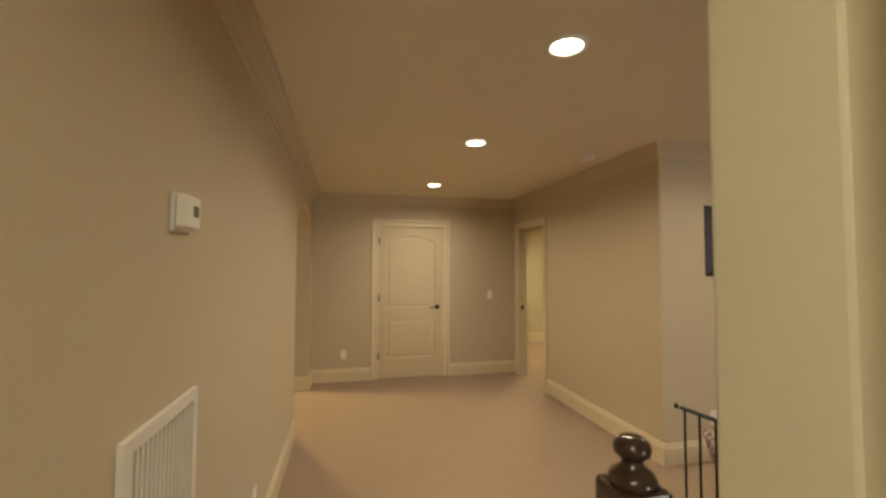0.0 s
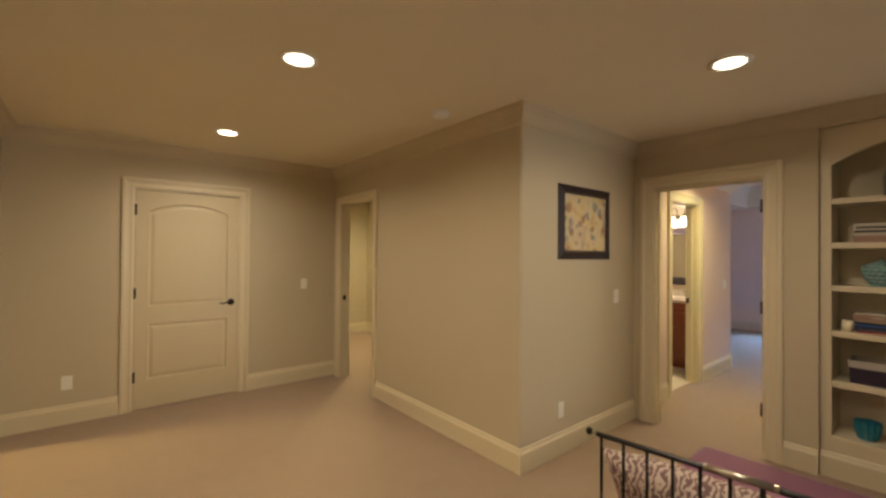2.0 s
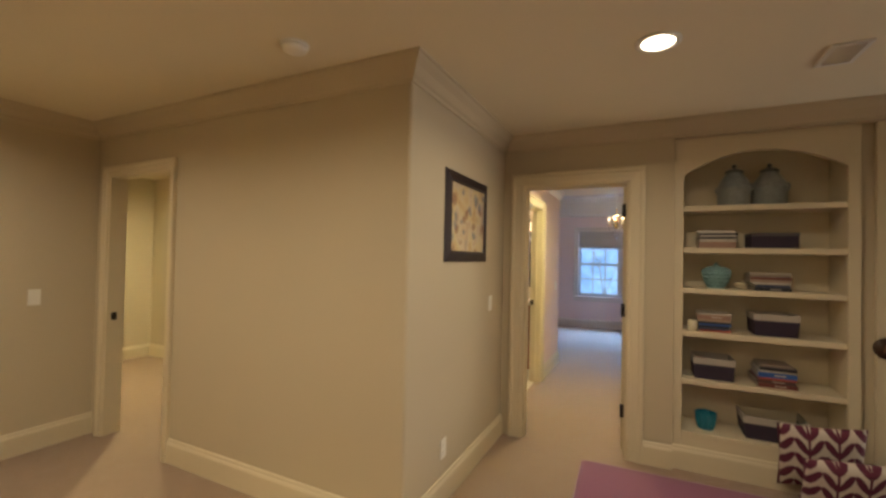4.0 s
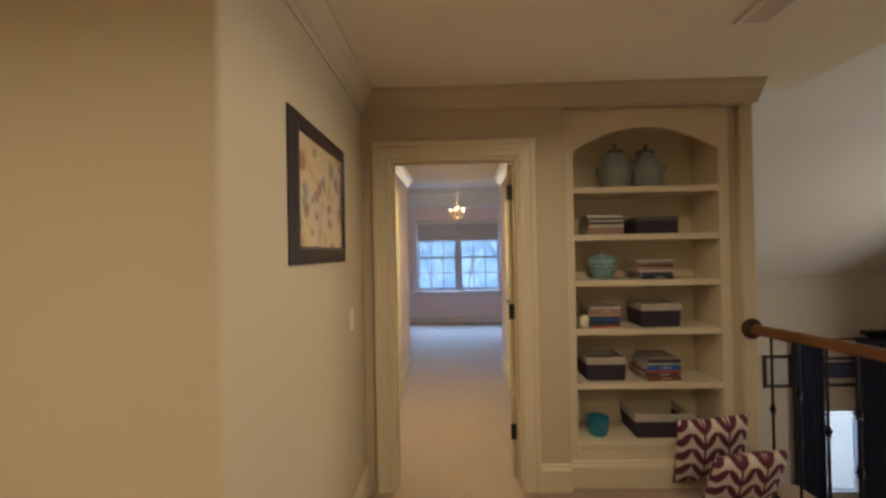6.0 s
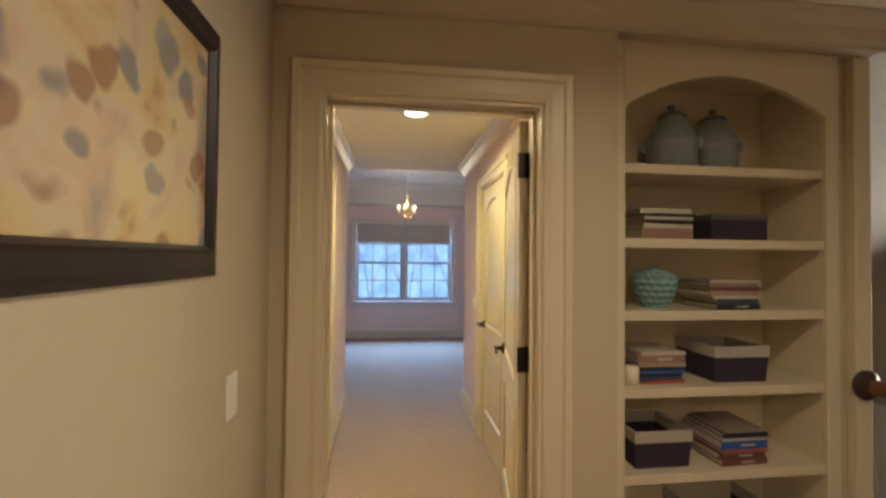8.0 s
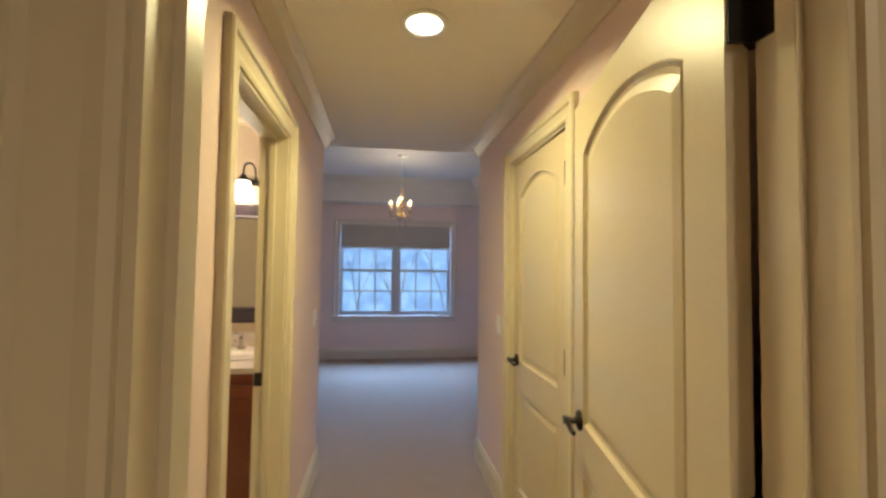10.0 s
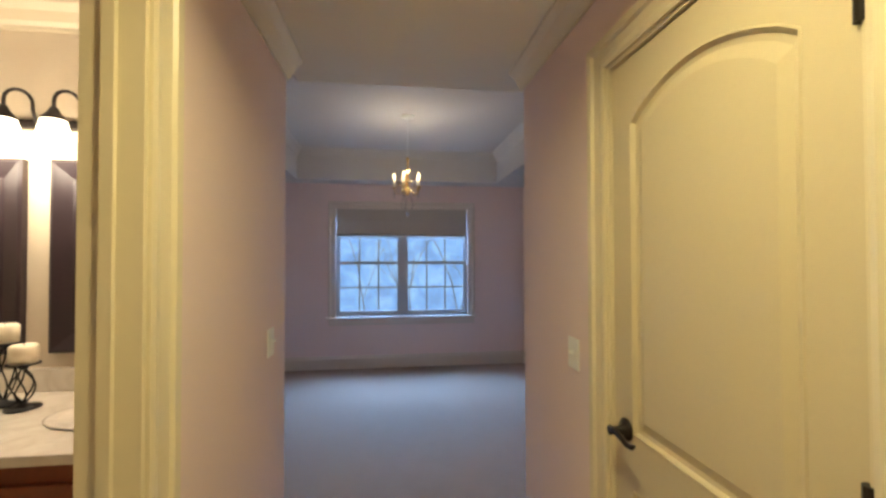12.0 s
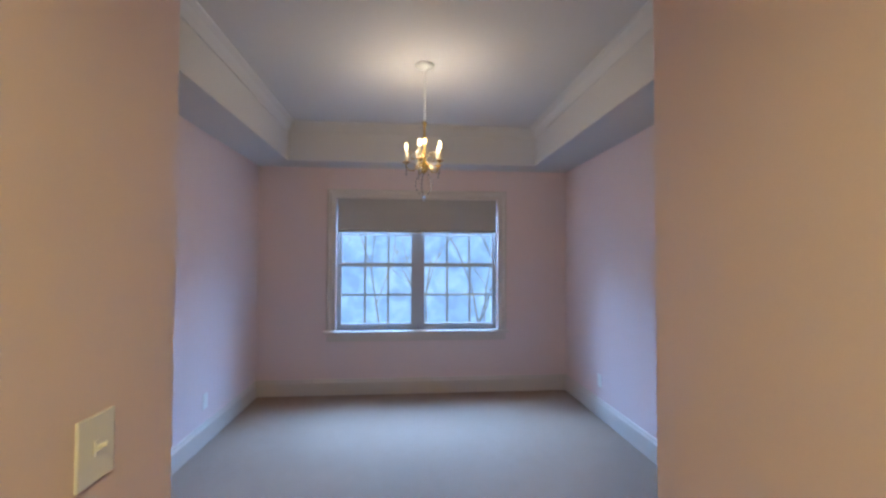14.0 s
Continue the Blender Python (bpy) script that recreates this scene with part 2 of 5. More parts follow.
def woods_material():
    """Bare woods and pale sky, far outside the windows, misty haze painted as glow."""
    m = bpy.data.materials.new("glowing_haze_woods")
    t, b = nt(m)
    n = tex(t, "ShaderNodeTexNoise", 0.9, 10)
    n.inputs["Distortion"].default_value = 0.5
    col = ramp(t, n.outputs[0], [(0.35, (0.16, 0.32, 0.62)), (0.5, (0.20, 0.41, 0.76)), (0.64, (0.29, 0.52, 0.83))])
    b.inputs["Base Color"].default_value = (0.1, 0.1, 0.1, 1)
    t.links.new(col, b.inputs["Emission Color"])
    # the glow stands in for daylight falling on the woods
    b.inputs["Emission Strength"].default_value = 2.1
    return m


CARPET, MARBLE, PAINTING, LEAFP, ZEBRA = carpet_material(), marble_material(), painting_material(), leaf_material(), zebra_material()
GLASS, MIRROR, WOODS = glass_material(), mirror_material(), woods_material()
TILE = surface("pale_floor_tile", (0.62, 0.57, 0.48), 0.3, 0.05, 3, 40, 0.03)
# bark paled towards blue, so outdoor haze is painted into its colour
BARK = surface("haze_paled_bark", (0.55, 0.62, 0.72), 0.9, 0.2, 6, 40, 0.2)


# ---- mesh helpers ----
def mesh(bm, name, material, smooth=False):
    bmesh.ops.recalc_face_normals(bm, faces=bm.faces)
    d = bpy.data.meshes.new(name)
    bm.to_mesh(d)
    bm.free()
    d.materials.append(material)
    if smooth:
        for p in d.polygons:
            p.use_smooth = True
    return d


def part(name, bm, material, parent, label="", smooth=False):
    ob = new(name, mesh(bm, name, material, smooth))
    ob.parent = parent
    if label:
        ob["label"] = label
    return ob


def thing(name, label, category, x=0, y=0, z=0, rz=0, group="", kind=""):
    ob = new(name)
    ob.empty_display_size = 0.05
    ob.matrix_world = pose(x, y, z, 0, 0, rz)
    return tagged(ob, label, category, group, kind)


def solid(name, bm, material, label, category, kind="", group="", m=None, smooth=False):
    ob = new(name, mesh(bm, name, material, smooth))
    if m is not None:
        ob.matrix_world = m
    return tagged(ob, label, category, group, kind)


def block(bm, x0, x1, y0, y1, z0, z1, bevel=0.0):
    m = Matrix.LocRotScale(((x0 + x1) / 2, (y0 + y1) / 2, (z0 + z1) / 2), None, (abs(x1 - x0), abs(y1 - y0), abs(z1 - z0)))
    r = bmesh.ops.create_cube(bm, size=1, matrix=m)
    if bevel:
        es = {e for v in r["verts"] for e in v.link_edges}
        bmesh.ops.bevel(bm, geom=list(es), offset=bevel, segments=2, affect="EDGES", profile=0.6)
    return bm


def boxes(*list_of, bevel=0.0):
    bm = bmesh.new()
    for b in list_of:
        block(bm, *b, bevel=bevel)
    return bm


def prism(bm, low, high, f):
    """A prism between two outlines of (u, v, w), mapped into space by f."""
    a = [bm.verts.new(f(*p)) for p in low]
    b = [bm.verts.new(f(*p)) for p in high]
    n = len(a)
    for i in range(n):
        j = (i + 1) % n
        bm.faces.new((a[i], a[j], b[j], b[i]))
    bm.faces.new(a[::-1])
    bm.faces.new(b)
    return bm


def lathe(bm, profile, segments=24, m=None, axis_close=True):
    """Turns (radius, height) pairs round z."""
    m = m or Matrix()
    rings = []
    for r, z in profile:
        if r < 1e-5:
            rings.append([bm.verts.new(m @ Vector((0, 0, z)))])
        else:
            rings.append([bm.verts.new(m @ Vector((r * math.cos(2 * math.pi * i / segments), r * math.sin(2 * math.pi * i / segments), z))) for i in range(segments)])
    for a, b in zip(rings, rings[1:]):
        for i in range(segments):
            j = (i + 1) % segments
            vs = [a[i % len(a)], a[j % len(a)], b[j % len(b)], b[i % len(b)]]
            u = []
            for v in vs:
                if v not in u:
                    u.append(v)
            if len(u) > 2:
                bm.faces.new(u)
    for ring, on in ((rings[0], True), (rings[-1], True)):
        if len(ring) > 2 and axis_close and on:
            bm.faces.new(ring)
    return bm


def tube(bm, pts, radius, segments=8):
    """A round bar along points; radius may be a list."""
    pts = [Vector(p) for p in pts]
    rad = radius if isinstance(radius, (list, tuple)) else [radius] * len(pts)
    rings, up = [], None
    for i, p in enumerate(pts):
        d = (pts[min(i + 1, len(pts) - 1)] - pts[max(i - 1, 0)]).normalized()
        if up is None:
            up = d.orthogonal().normalized()
        up = (up - d * up.dot(d)).normalized()
        side = d.cross(up)
        rings.append([bm.verts.new(p + rad[i] * (math.cos(2 * math.pi * k / segments) * up + math.sin(2 * math.pi * k / segments) * side)) for k in range(segments)])
    for a, b in zip(rings, rings[1:]):
        for k in range(segments):
            bm.faces.new((a[k], a[(k + 1) % segments], b[(k + 1) % segments], b[k]))
    bm.faces.new(rings[0][::-1])
    bm.faces.new(rings[-1])
    return bm


# ---- structure: floors ----
solid("floor", boxes((-0.06, 4.54, 0.45, 6.09, -0.25, 0), (-0.06, 1.1, -1.3, 0.45, -0.25, 0), (4.54, 10.78, 1.9, 3.2, -0.25, 0), (7.15, 10.78, 0.77, 1.9, -0.25, 0), (7.15, 10.78, 3.2, 4.22, -0.25, 0),
      (2.96, 4.6, 3.2, 8.35, -0.249, -0.001)), CARPET, "beige cut-pile carpet laid wall to wall", "carpet", "structure")
solid("floor_bath", boxes((4.6, 7.15, 3.2, 5.7, -0.2, 0.004)), TILE, "pale tiled bathroom floor", "tile floor", "structure")
solid("floor_closet", boxes((-1.75, -0.06, 3.95, 7.1, -0.2, -0.003)), WOODF, "dark floor beyond the arched opening", "floor", "structure")
solid("floor_great_room", boxes((0.9, 9.2, -6.3, 0.7, -2.95, -2.75)), WOODF, "dark wood floor of the great room below", "floor", "structure")

# ---- structure: walls ----
T = 0.12
XL, YA, XJ, YP, XB = 0.08, 6.03, 2.90, 3.11, 4.48
HL, HR, XE, XW = 3.145, 1.958, 7.22, 10.71
BY0, BY1 = 0.83, 4.16
TOP = CEIL


def arched_header(bm, y0, y1, spring, crown, x0, x1, top):
    """The wall above an arch that springs at one height and rises to its crown."""
    n = 16
    arc = [(y0 + (y1 - y0) * i / n, spring + (crown - spring) * math.sqrt(max(0, 1 - abs(2 * i / n - 1) ** 2.6))) for i in range(n + 1)]
    out = arc + [(y1, top), (y0, top)]
    prism(bm, [(u, v, x0) for u, v in out], [(u, v, x1) for u, v in out], lambda u, v, w: (w, u, v))
    return bm


bm = boxes((XL - 0.18, XL, -1.3, 4.26, 0, TOP), (XL - 0.18, XL, 5.72, YA + T, 0, TOP))
arched_header(bm, 4.26, 5.72, 1.86, 2.14, XL - 0.18, XL, TOP)
solid("wall_west", bm, WALL, "beige painted wall with an arched opening", "wall", "structure")
A0, A1, DH = 0.93, 1.835, 2.062
solid("wall_north", boxes((XL, A0, YA, YA + T, 0, TOP), (A1, XJ + T, YA, YA + T, 0, TOP), (A0, A1, YA, YA + T, DH, TOP)), WALL, "beige painted wall round a closed door", "wall", "structure")
C0, C1 = 5.08, 5.87
solid("wall_jog", boxes((XJ, XJ + T, YP + T, C0, 0, TOP), (XJ, XJ + T, C1, YA, 0, TOP), (XJ, XJ + T, C0, C1, DH, TOP)), WALL, "beige painted wall with a door opening", "wall", "structure")
bm = bmesh.new()
n = 6
out = [(XJ + T, YP), (XB, YP), (XB, YP + T), (XJ, YP + T), (XJ, YP + 0.02)] + [(XJ + 0.02 - 0.02 * math.cos(a), YP + 0.02 - 0.02 * math.sin(a)) for a in [radians(15 * i) for i in range(1, n)]] + [(XJ + 0.02, YP)]
prism(bm, [(x, y, 0) for x, y in out], [(x, y, TOP) for x, y in out], lambda u, v, w: (u, v, w))
solid("wall_picture", bm, WALL, "beige painted wall with a rounded corner", "wall", "structure")
B0, B1 = 2.14, 2.935
N0, N1, NZ1 = 0.678, 1.845, 2.362
solid("wall_east", boxes((XB + 0.085, XB + T, N0, 0.826, 0, NZ1), (XB, XB + T, N1, B0, 0, TOP), (XB, XB + T, B1, HL + T, 0, TOP), (XB, XB + T, B0, B1, DH, TOP), (XB, XB + T, N0, N1, NZ1, TOP)),
      WALL, "beige painted wall with a doorway and a bookcase niche", "wall", "structure")
P0, P1 = 5.36, 6.075
solid("wall_hall_north", boxes((XB + T, P0, HL, HL + T, 0, TOP), (P1, XE, HL, HL + T, 0, TOP), (P0, P1, HL, HL + T, DH, TOP)), PINK, "pale pink passage wall with a bathroom doorway", "wall", "structure")
Q0, Q1 = 5.655, 6.385
solid("wall_hall_south", boxes((XB + T, Q0, HR - T, HR, 0, TOP), (Q1, XE, HR - T, HR, 0, TOP), (Q0, Q1, HR - T, HR, DH, TOP)), PINK, "pale pink passage wall with a closet door", "wall", "structure")
solid("wall_bath_east", boxes((XE - 0.1, XE - 0.05, HL + T, 5.7, 0, 2.6)), BATHW, "cream bathroom wall behind the mirrors", "wall", "structure")
solid("wall_bath_other", boxes((XB + T, XE - 0.1, 5.6, 5.7, 0, 2.6), (XB + T, XB + T + 0.1, HL + T, 5.6, 0, 2.6), (XB + T + 0.1, P0 - 0.1, HL + T, HL + T + 0.012, 0, 2.6)), BATHW, "cream painted bathroom walls", "wall", "structure")
solid("wall_bedroom_west", boxes((XE - 0.05, XE, HL + T, BY1 + T, 0, TRAY), (XE - T, XE, BY0 - T, HR - T, 0, TRAY)), PINK, "pale pink bedroom wall beside the passage", "wall", "structure")
solid("wall_bedroom_north", boxes((XE, XW + T, BY1, BY1 + T, 0, TRAY)), PINK, "pale pink bedroom side wall", "wall", "structure")
solid("wall_bedroom_south", boxes((XE, XW + T, BY0 - T, BY0, 0, TRAY)), PINK, "pale pink bedroom side wall", "wall", "structure")
W0, W1, WZ0, WZ1 = 1.607, 3.353, 0.672, 2.09
solid("wall_bedroom_east", boxes((XW, XW + 0.16, BY0, W0, 0, TRAY), (XW, XW + 0.16, W1, BY1, 0, TRAY), (XW, XW + 0.16, W0, W1, 0, WZ0), (XW, XW + 0.16, W0, W1, WZ1, TRAY)), PINK, "pale pink bedroom wall with a double window", "wall", "structure")
solid("wall_room_behind_jog", boxes((XJ + T, 4.7, 8.30, 8.42, 0, TOP), (4.6, 4.72, 3.3, 8.30, 0, TOP), (XJ, XJ + T, YA + T, 8.42, 0, TOP)), WALL, "beige walls of the room past the doorway", "wall", "structure")
solid("wall_closet", boxes((-1.8, -1.7, 3.85, 7.1, 0, TOP), (-1.7, XL - 0.18, 3.85, 3.95, 0, TOP), (-1.7, XL + 0.1, 7.0, 7.1, 0, TOP), (XL - 0.18, XL, YA + T, 7.0, 0, TOP)), VOIDW, "plain walls beyond the arched opening", "wall", "structure")
CX, CY = 0.985, 0.778
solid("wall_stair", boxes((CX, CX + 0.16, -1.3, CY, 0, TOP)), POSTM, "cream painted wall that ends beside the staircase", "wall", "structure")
solid("wall_behind", boxes((XL, CX, -1.42, -1.3, 0, TOP)), WALL, "plain wall at the passage's start", "wall", "structure")

# great room seen over the railing
solid("wall_great_room_east", boxes((8.5, 8.62, -4.3, -3.62, -2.75, 2.2), (8.5, 8.62, -3.02, 0.69, -2.75, 2.2), (8.5, 8.62, -3.62, -3.02, -1.02, 2.2), (8.5, 8.62, -3.62, -3.02, -2.75, -2.35)), VOIDW, "shaded wall of the great room with a window", "wall", "structure")
solid("wall_great_room_south", boxes((1.0, 4.3, -6.3, -6.18, -2.75, 4.6), (6.9, 8.5, -4.42, -4.3, -2.75, 4.6), (6.9, 7.0, -6.2, -4.4, -2.75, 4.6), (4.3, 6.9, -6.3, -6.18, 1.6, 4.6), (4.3, 6.9, -6.3, -6.18, -2.75, -1.2)), VOIDW, "shaded wall of the great room", "wall", "structure")
solid("wall_great_room_north", boxes((XB + T, 8.5, 0.692, 0.708, -2.75, 4.6), (0.9, XB, 0.33, 0.45, -2.75, -0.25), (0.86, 0.985, -6.3, 0.45, -2.75, 4.6)), VOIDW, "wall under the landing and beside the bookcase", "wall", "structure")
bm = bmesh.new()
prof = [(8.62, 0.93), (6.4, 2.80), (5.2, 3.35), (0.86, 4.5), (0.86, 4.6), (5.2, 3.45), (6.4, 2.9), (8.62, 1.03)]
prism(bm, [(x, -6.3, z) for x, z in prof], [(x, 0.69, z) for x, z in prof], lambda u, v, w: (u, v, w))
solid("ceiling_great_room", bm, VOIDC, "sloped ceiling of the great room", "ceiling", "structure")

# ---- structure: ceilings ----
solid("ceiling", boxes((XL - 0.14, XB + T, 0.42, 8.42, CEIL, CEIL + 0.12), (XL - 0.14, CX + 0.16, -1.42, 0.42, CEIL, CEIL + 0.12), (-1.8, XL - 0.14, 3.85, 7.1, CEIL, CEIL + 0.12), (CX + 0.16, XB + T, 0.38, 0.42, CEIL, 4.6)), CEILM, "matt tan ceiling of the landing", "ceiling", "structure")
solid("ceiling_hall", boxes((XB + T, 7.48, HR - T, HL, HCEIL, HCEIL + 0.1)), CEILH, "low ceiling of the passage", "ceiling", "structure")
solid("ceiling_bath", boxes((XB + T, XE - 0.05, HL, 5.7, 2.55, 2.65)), CEILB, "pale bathroom ceiling", "ceiling", "structure")
S0, S1, SX = 1.28, 3.78, 10.40
bm = boxes((7.48, XW, BY0, S0, HCEIL - 0.006, TRAY), (7.48, XW, S1, BY1, HCEIL - 0.006, TRAY), (SX, XW, S0, S1, HCEIL - 0.006, TRAY), (XE, 7.48, BY0, HR - T, HCEIL - 0.006, TRAY), (XE, 7.48, HL, BY1, HCEIL - 0.006, TRAY), (XE, 7.48, HR - T, HL, HCEIL + 0.1, TRAY), (XE, XW + T, BY0 - T, BY1 + T, TRAY, TRAY + 0.1))
solid("ceiling_bedroom", bm, CEILB, "tray ceiling with a wide soffit", "ceiling", "structure")


# ---- trim ----
def run(bm, a, b, profile, z=0.0, m0=0, m1=0):
    """A moulding along the line a-b; profile of (out, up) leans to the line's left. m0, m1: mitres, 1 round an outer corner, -1 into an inner one."""
    a, b = Vector((*a, 0)), Vector((*b, 0))
    d = (b - a).normalized()
    nrm = Vector((-d.y, d.x, 0))
    low = [(-m0 * o, o, u) for o, u in profile]
    high = [((b - a).length + m1 * o, o, u) for o, u in profile]
    return prism(bm, low, high, lambda s, o, u: a + d * s + nrm * o + Vector((0, 0, z + u)))


BB = [(0, 0), (0.018, 0), (0.018, 0.128), (0.014, 0.14), (0.010, 0.146), (0.008, 0.160), (0.003, 0.167), (0, 0.167)]
CROWN = [(0, 0), (0, -0.118), (0.010, -0.118), (0.014, -0.102), (0.030, -0.088), (0.052, -0.052), (0.078, -0.028), (0.088, -0.012), (0.098, -0.010), (0.098, 0)]
SMALLC = [(0, 0), (0, -0.095), (0.010, -0.095), (0.020, -0.075), (0.045, -0.035), (0.065, -0.018), (0.075, -0.010), (0.075, 0)]
for p, q in (((XL, 4.25), (XL, -1.3)), ((XL, YA), (XL, 5.73)), ((A0 - 0.09, YA), (XL, YA)), ((XJ, YA), (A1 + 0.09, YA)), ((XJ, YP), (XJ, C0 - 0.07)), ((XB, YP), (XJ, YP)),
             ((XB, N1), (XB, B0 - 0.108)), ((CX, -1.3), (CX, CY)), ((XE, HL), (P1 + 0.1, HL)), ((P0 - 0.1, HL), (XB + T, HL)), ((Q1 + 0.1, HR), (XE, HR)), ((XB + T, HR), (Q0 - 0.1, HR)),
             ((XW, BY1), (XE, BY1)), ((XE, BY0), (XW, BY0)), ((XW, BY0), (XW, BY1)), ((XE, BY1), (XE, HL)), ((XE, HR), (XE, BY0)), ((4.6, 8.30), (XJ + T, 8.30)), ((4.6, 3.3), (4.6, 8.30)), ((XL, 5.72), (XL - 0.18, 5.72)), ((XL - 0.18, 4.26), (XL, 4.26))):
    bm = bmesh.new()
    run(bm, p, q, BB, 0.0, int(p == (XJ, YP)), int(q == (XJ, YP)))
    solid("baseboard", bm, BEDTRIM if min(p[0], q[0]) > 7 else TRIM, "tall cream painted baseboard with a moulded top", "baseboard", "structure", "baseboards")
for p, q, z, prof, m in (((XL, YA), (XL, -1.3), CEIL, CROWN, WALL), ((XJ, YA), (XL, YA), CEIL, CROWN, WALL), ((XJ, YP), (XJ, YA), CEIL, CROWN, WALL), ((XB, YP), (XJ, YP), CEIL, CROWN, WALL), ((XB, N0), (XB, YP), CEIL, CROWN, WALL),
                         ((XE + 0.02, HL), (XB + T, HL), HCEIL, SMALLC, TRIM), ((XB + T, HR), (XE + 0.02, HR), HCEIL, SMALLC, TRIM), ((XE - 0.1, HL + T), (XE - 0.1, 5.6), 2.55, CROWN, TRIM), ((XE - 0.1, 5.6), (XB + T, 5.6), 2.55, CROWN, TRIM),
                         ((SX, S0), (SX, S1), TRAY, SMALLC, CEILB), ((SX, S1), (7.48, S1), TRAY, SMALLC, CEILB), ((7.48, S0), (SX, S0), TRAY, SMALLC, CEILB), ((7.48, S1), (7.48, S0), TRAY, SMALLC, CEILB)):
    bm = bmesh.new()
    run(bm, p, q, prof, z, int(p == (XJ, YP)), int(q == (XJ, YP)))
    solid("crown_moulding", bm, m, "painted crown moulding under the ceiling", "crown moulding", "structure", "crown mouldings")


# ---- doors ----
def casing(ob, u0, u1, top, f, w=0.1, mat=None):
    """Moulded casing on three sides of an opening; f maps (along, up, out) into space."""
    prof = [(0.0, 0.0), (0.0, 0.012), (0.012, 0.016), (0.03, 0.013), (w - 0.035, 0.017), (w - 0.028, 0.026), (w - 0.006, 0.028), (w, 0.022), (w, 0.0)]
    for sgn, edge in ((-1, u0), (1, u1)):
        bm = bmesh.new()
        prism(bm, [(edge + sgn * a, 0.0, o) for a, o in prof], [(edge + sgn * a, top + a, o) for a, o in prof], f)
        part("casing", bm, mat or TRIM, ob)
    bm = bmesh.new()
    prism(bm, [(u0 - a, top + a, o) for a, o in prof], [(u1 + a, top + a, o) for a, o in prof], f)
    part("casing", bm, mat or TRIM, ob)


def jamb(ob, u0, u1, top, f, depth):
    """The lining of an opening, with its stop; out runs from 0 at the wall's face to -depth."""
    for a, b in ((u0, u0 + 0.012), (u1 - 0.012, u1)):
        part("jamb", prism(bmesh.new(), [(a, 0, 0.002), (b, 0, 0.002), (b, top, 0.002), (a, top, 0.002)], [(a, 0, -depth - 0.002), (b, 0, -depth - 0.002), (b, top, -depth - 0.002), (a, top, -depth - 0.002)], f), TRIM, ob)
    part("jamb", prism(bmesh.new(), [(u0 + 0.012, top - 0.012, 0.002), (u1 - 0.012, top - 0.012, 0.002), (u1 - 0.012, top, 0.002), (u0 + 0.012, top, 0.002)],
                       [(u0 + 0.012, top - 0.012, -depth - 0.002), (u1 - 0.012, top - 0.012, -depth - 0.002), (u1 - 0.012, top, -depth - 0.002), (u0 + 0.012, top, -depth - 0.002)], f), TRIM, ob)


def stops(ob, u0, u1, top, f, o0, o1):
    for a, b, z0, z1 in ((u0 + 0.012, u0 + 0.024, 0, top - 0.012), (u1 - 0.024, u1 - 0.012, 0, top - 0.012), (u0 + 0.024, u1 - 0.024, top - 0.024, top - 0.012)):
        part("door_stop", prism(bmesh.new(), [(a, z0, o0), (b, z0, o0), (b, z1, o0), (a, z1, o0)], [(a, z0, o1), (b, z0, o1), (b, z1, o1), (a, z1, o1)], f), TRIM, ob)


def arch_outline(u0, u1, v0, v1, rise, n=14):
    top = [(u1 + (u0 - u1) * i / n, v1 - rise + rise * math.sin(math.pi * i / n) ** 0.8) for i in range(n + 1)] if rise else [(u1, v1), (u0, v1)]
    return [(u0, v0), (u1, v0)] + top


def inset(pts, d):
    """Draws an outline in by about d."""
    cu = (min(p[0] for p in pts) + max(p[0] for p in pts)) / 2
    cv = (min(p[1] for p in pts) + max(p[1] for p in pts)) / 2
    hu, hv = max(p[0] for p in pts) - cu, max(p[1] for p in pts) - cv
    return [(cu + (u - cu) * (hu - d) / hu, cv + (v - cv) * (hv - d) / hv) for u, v in pts]


def strip(bm, rings, f):
    """Faces between rings of equal length, each a list of (u, v, w), and a cap on the last."""
    vs = [[bm.verts.new(f(*p)) for p in r] for r in rings]
    n = len(vs[0])
    for a, b in zip(vs, vs[1:]):
        for i in range(n):
            bm.faces.new((a[i], a[(i + 1) % n], b[(i + 1) % n], b[i]))
    bm.faces.new(vs[-1])


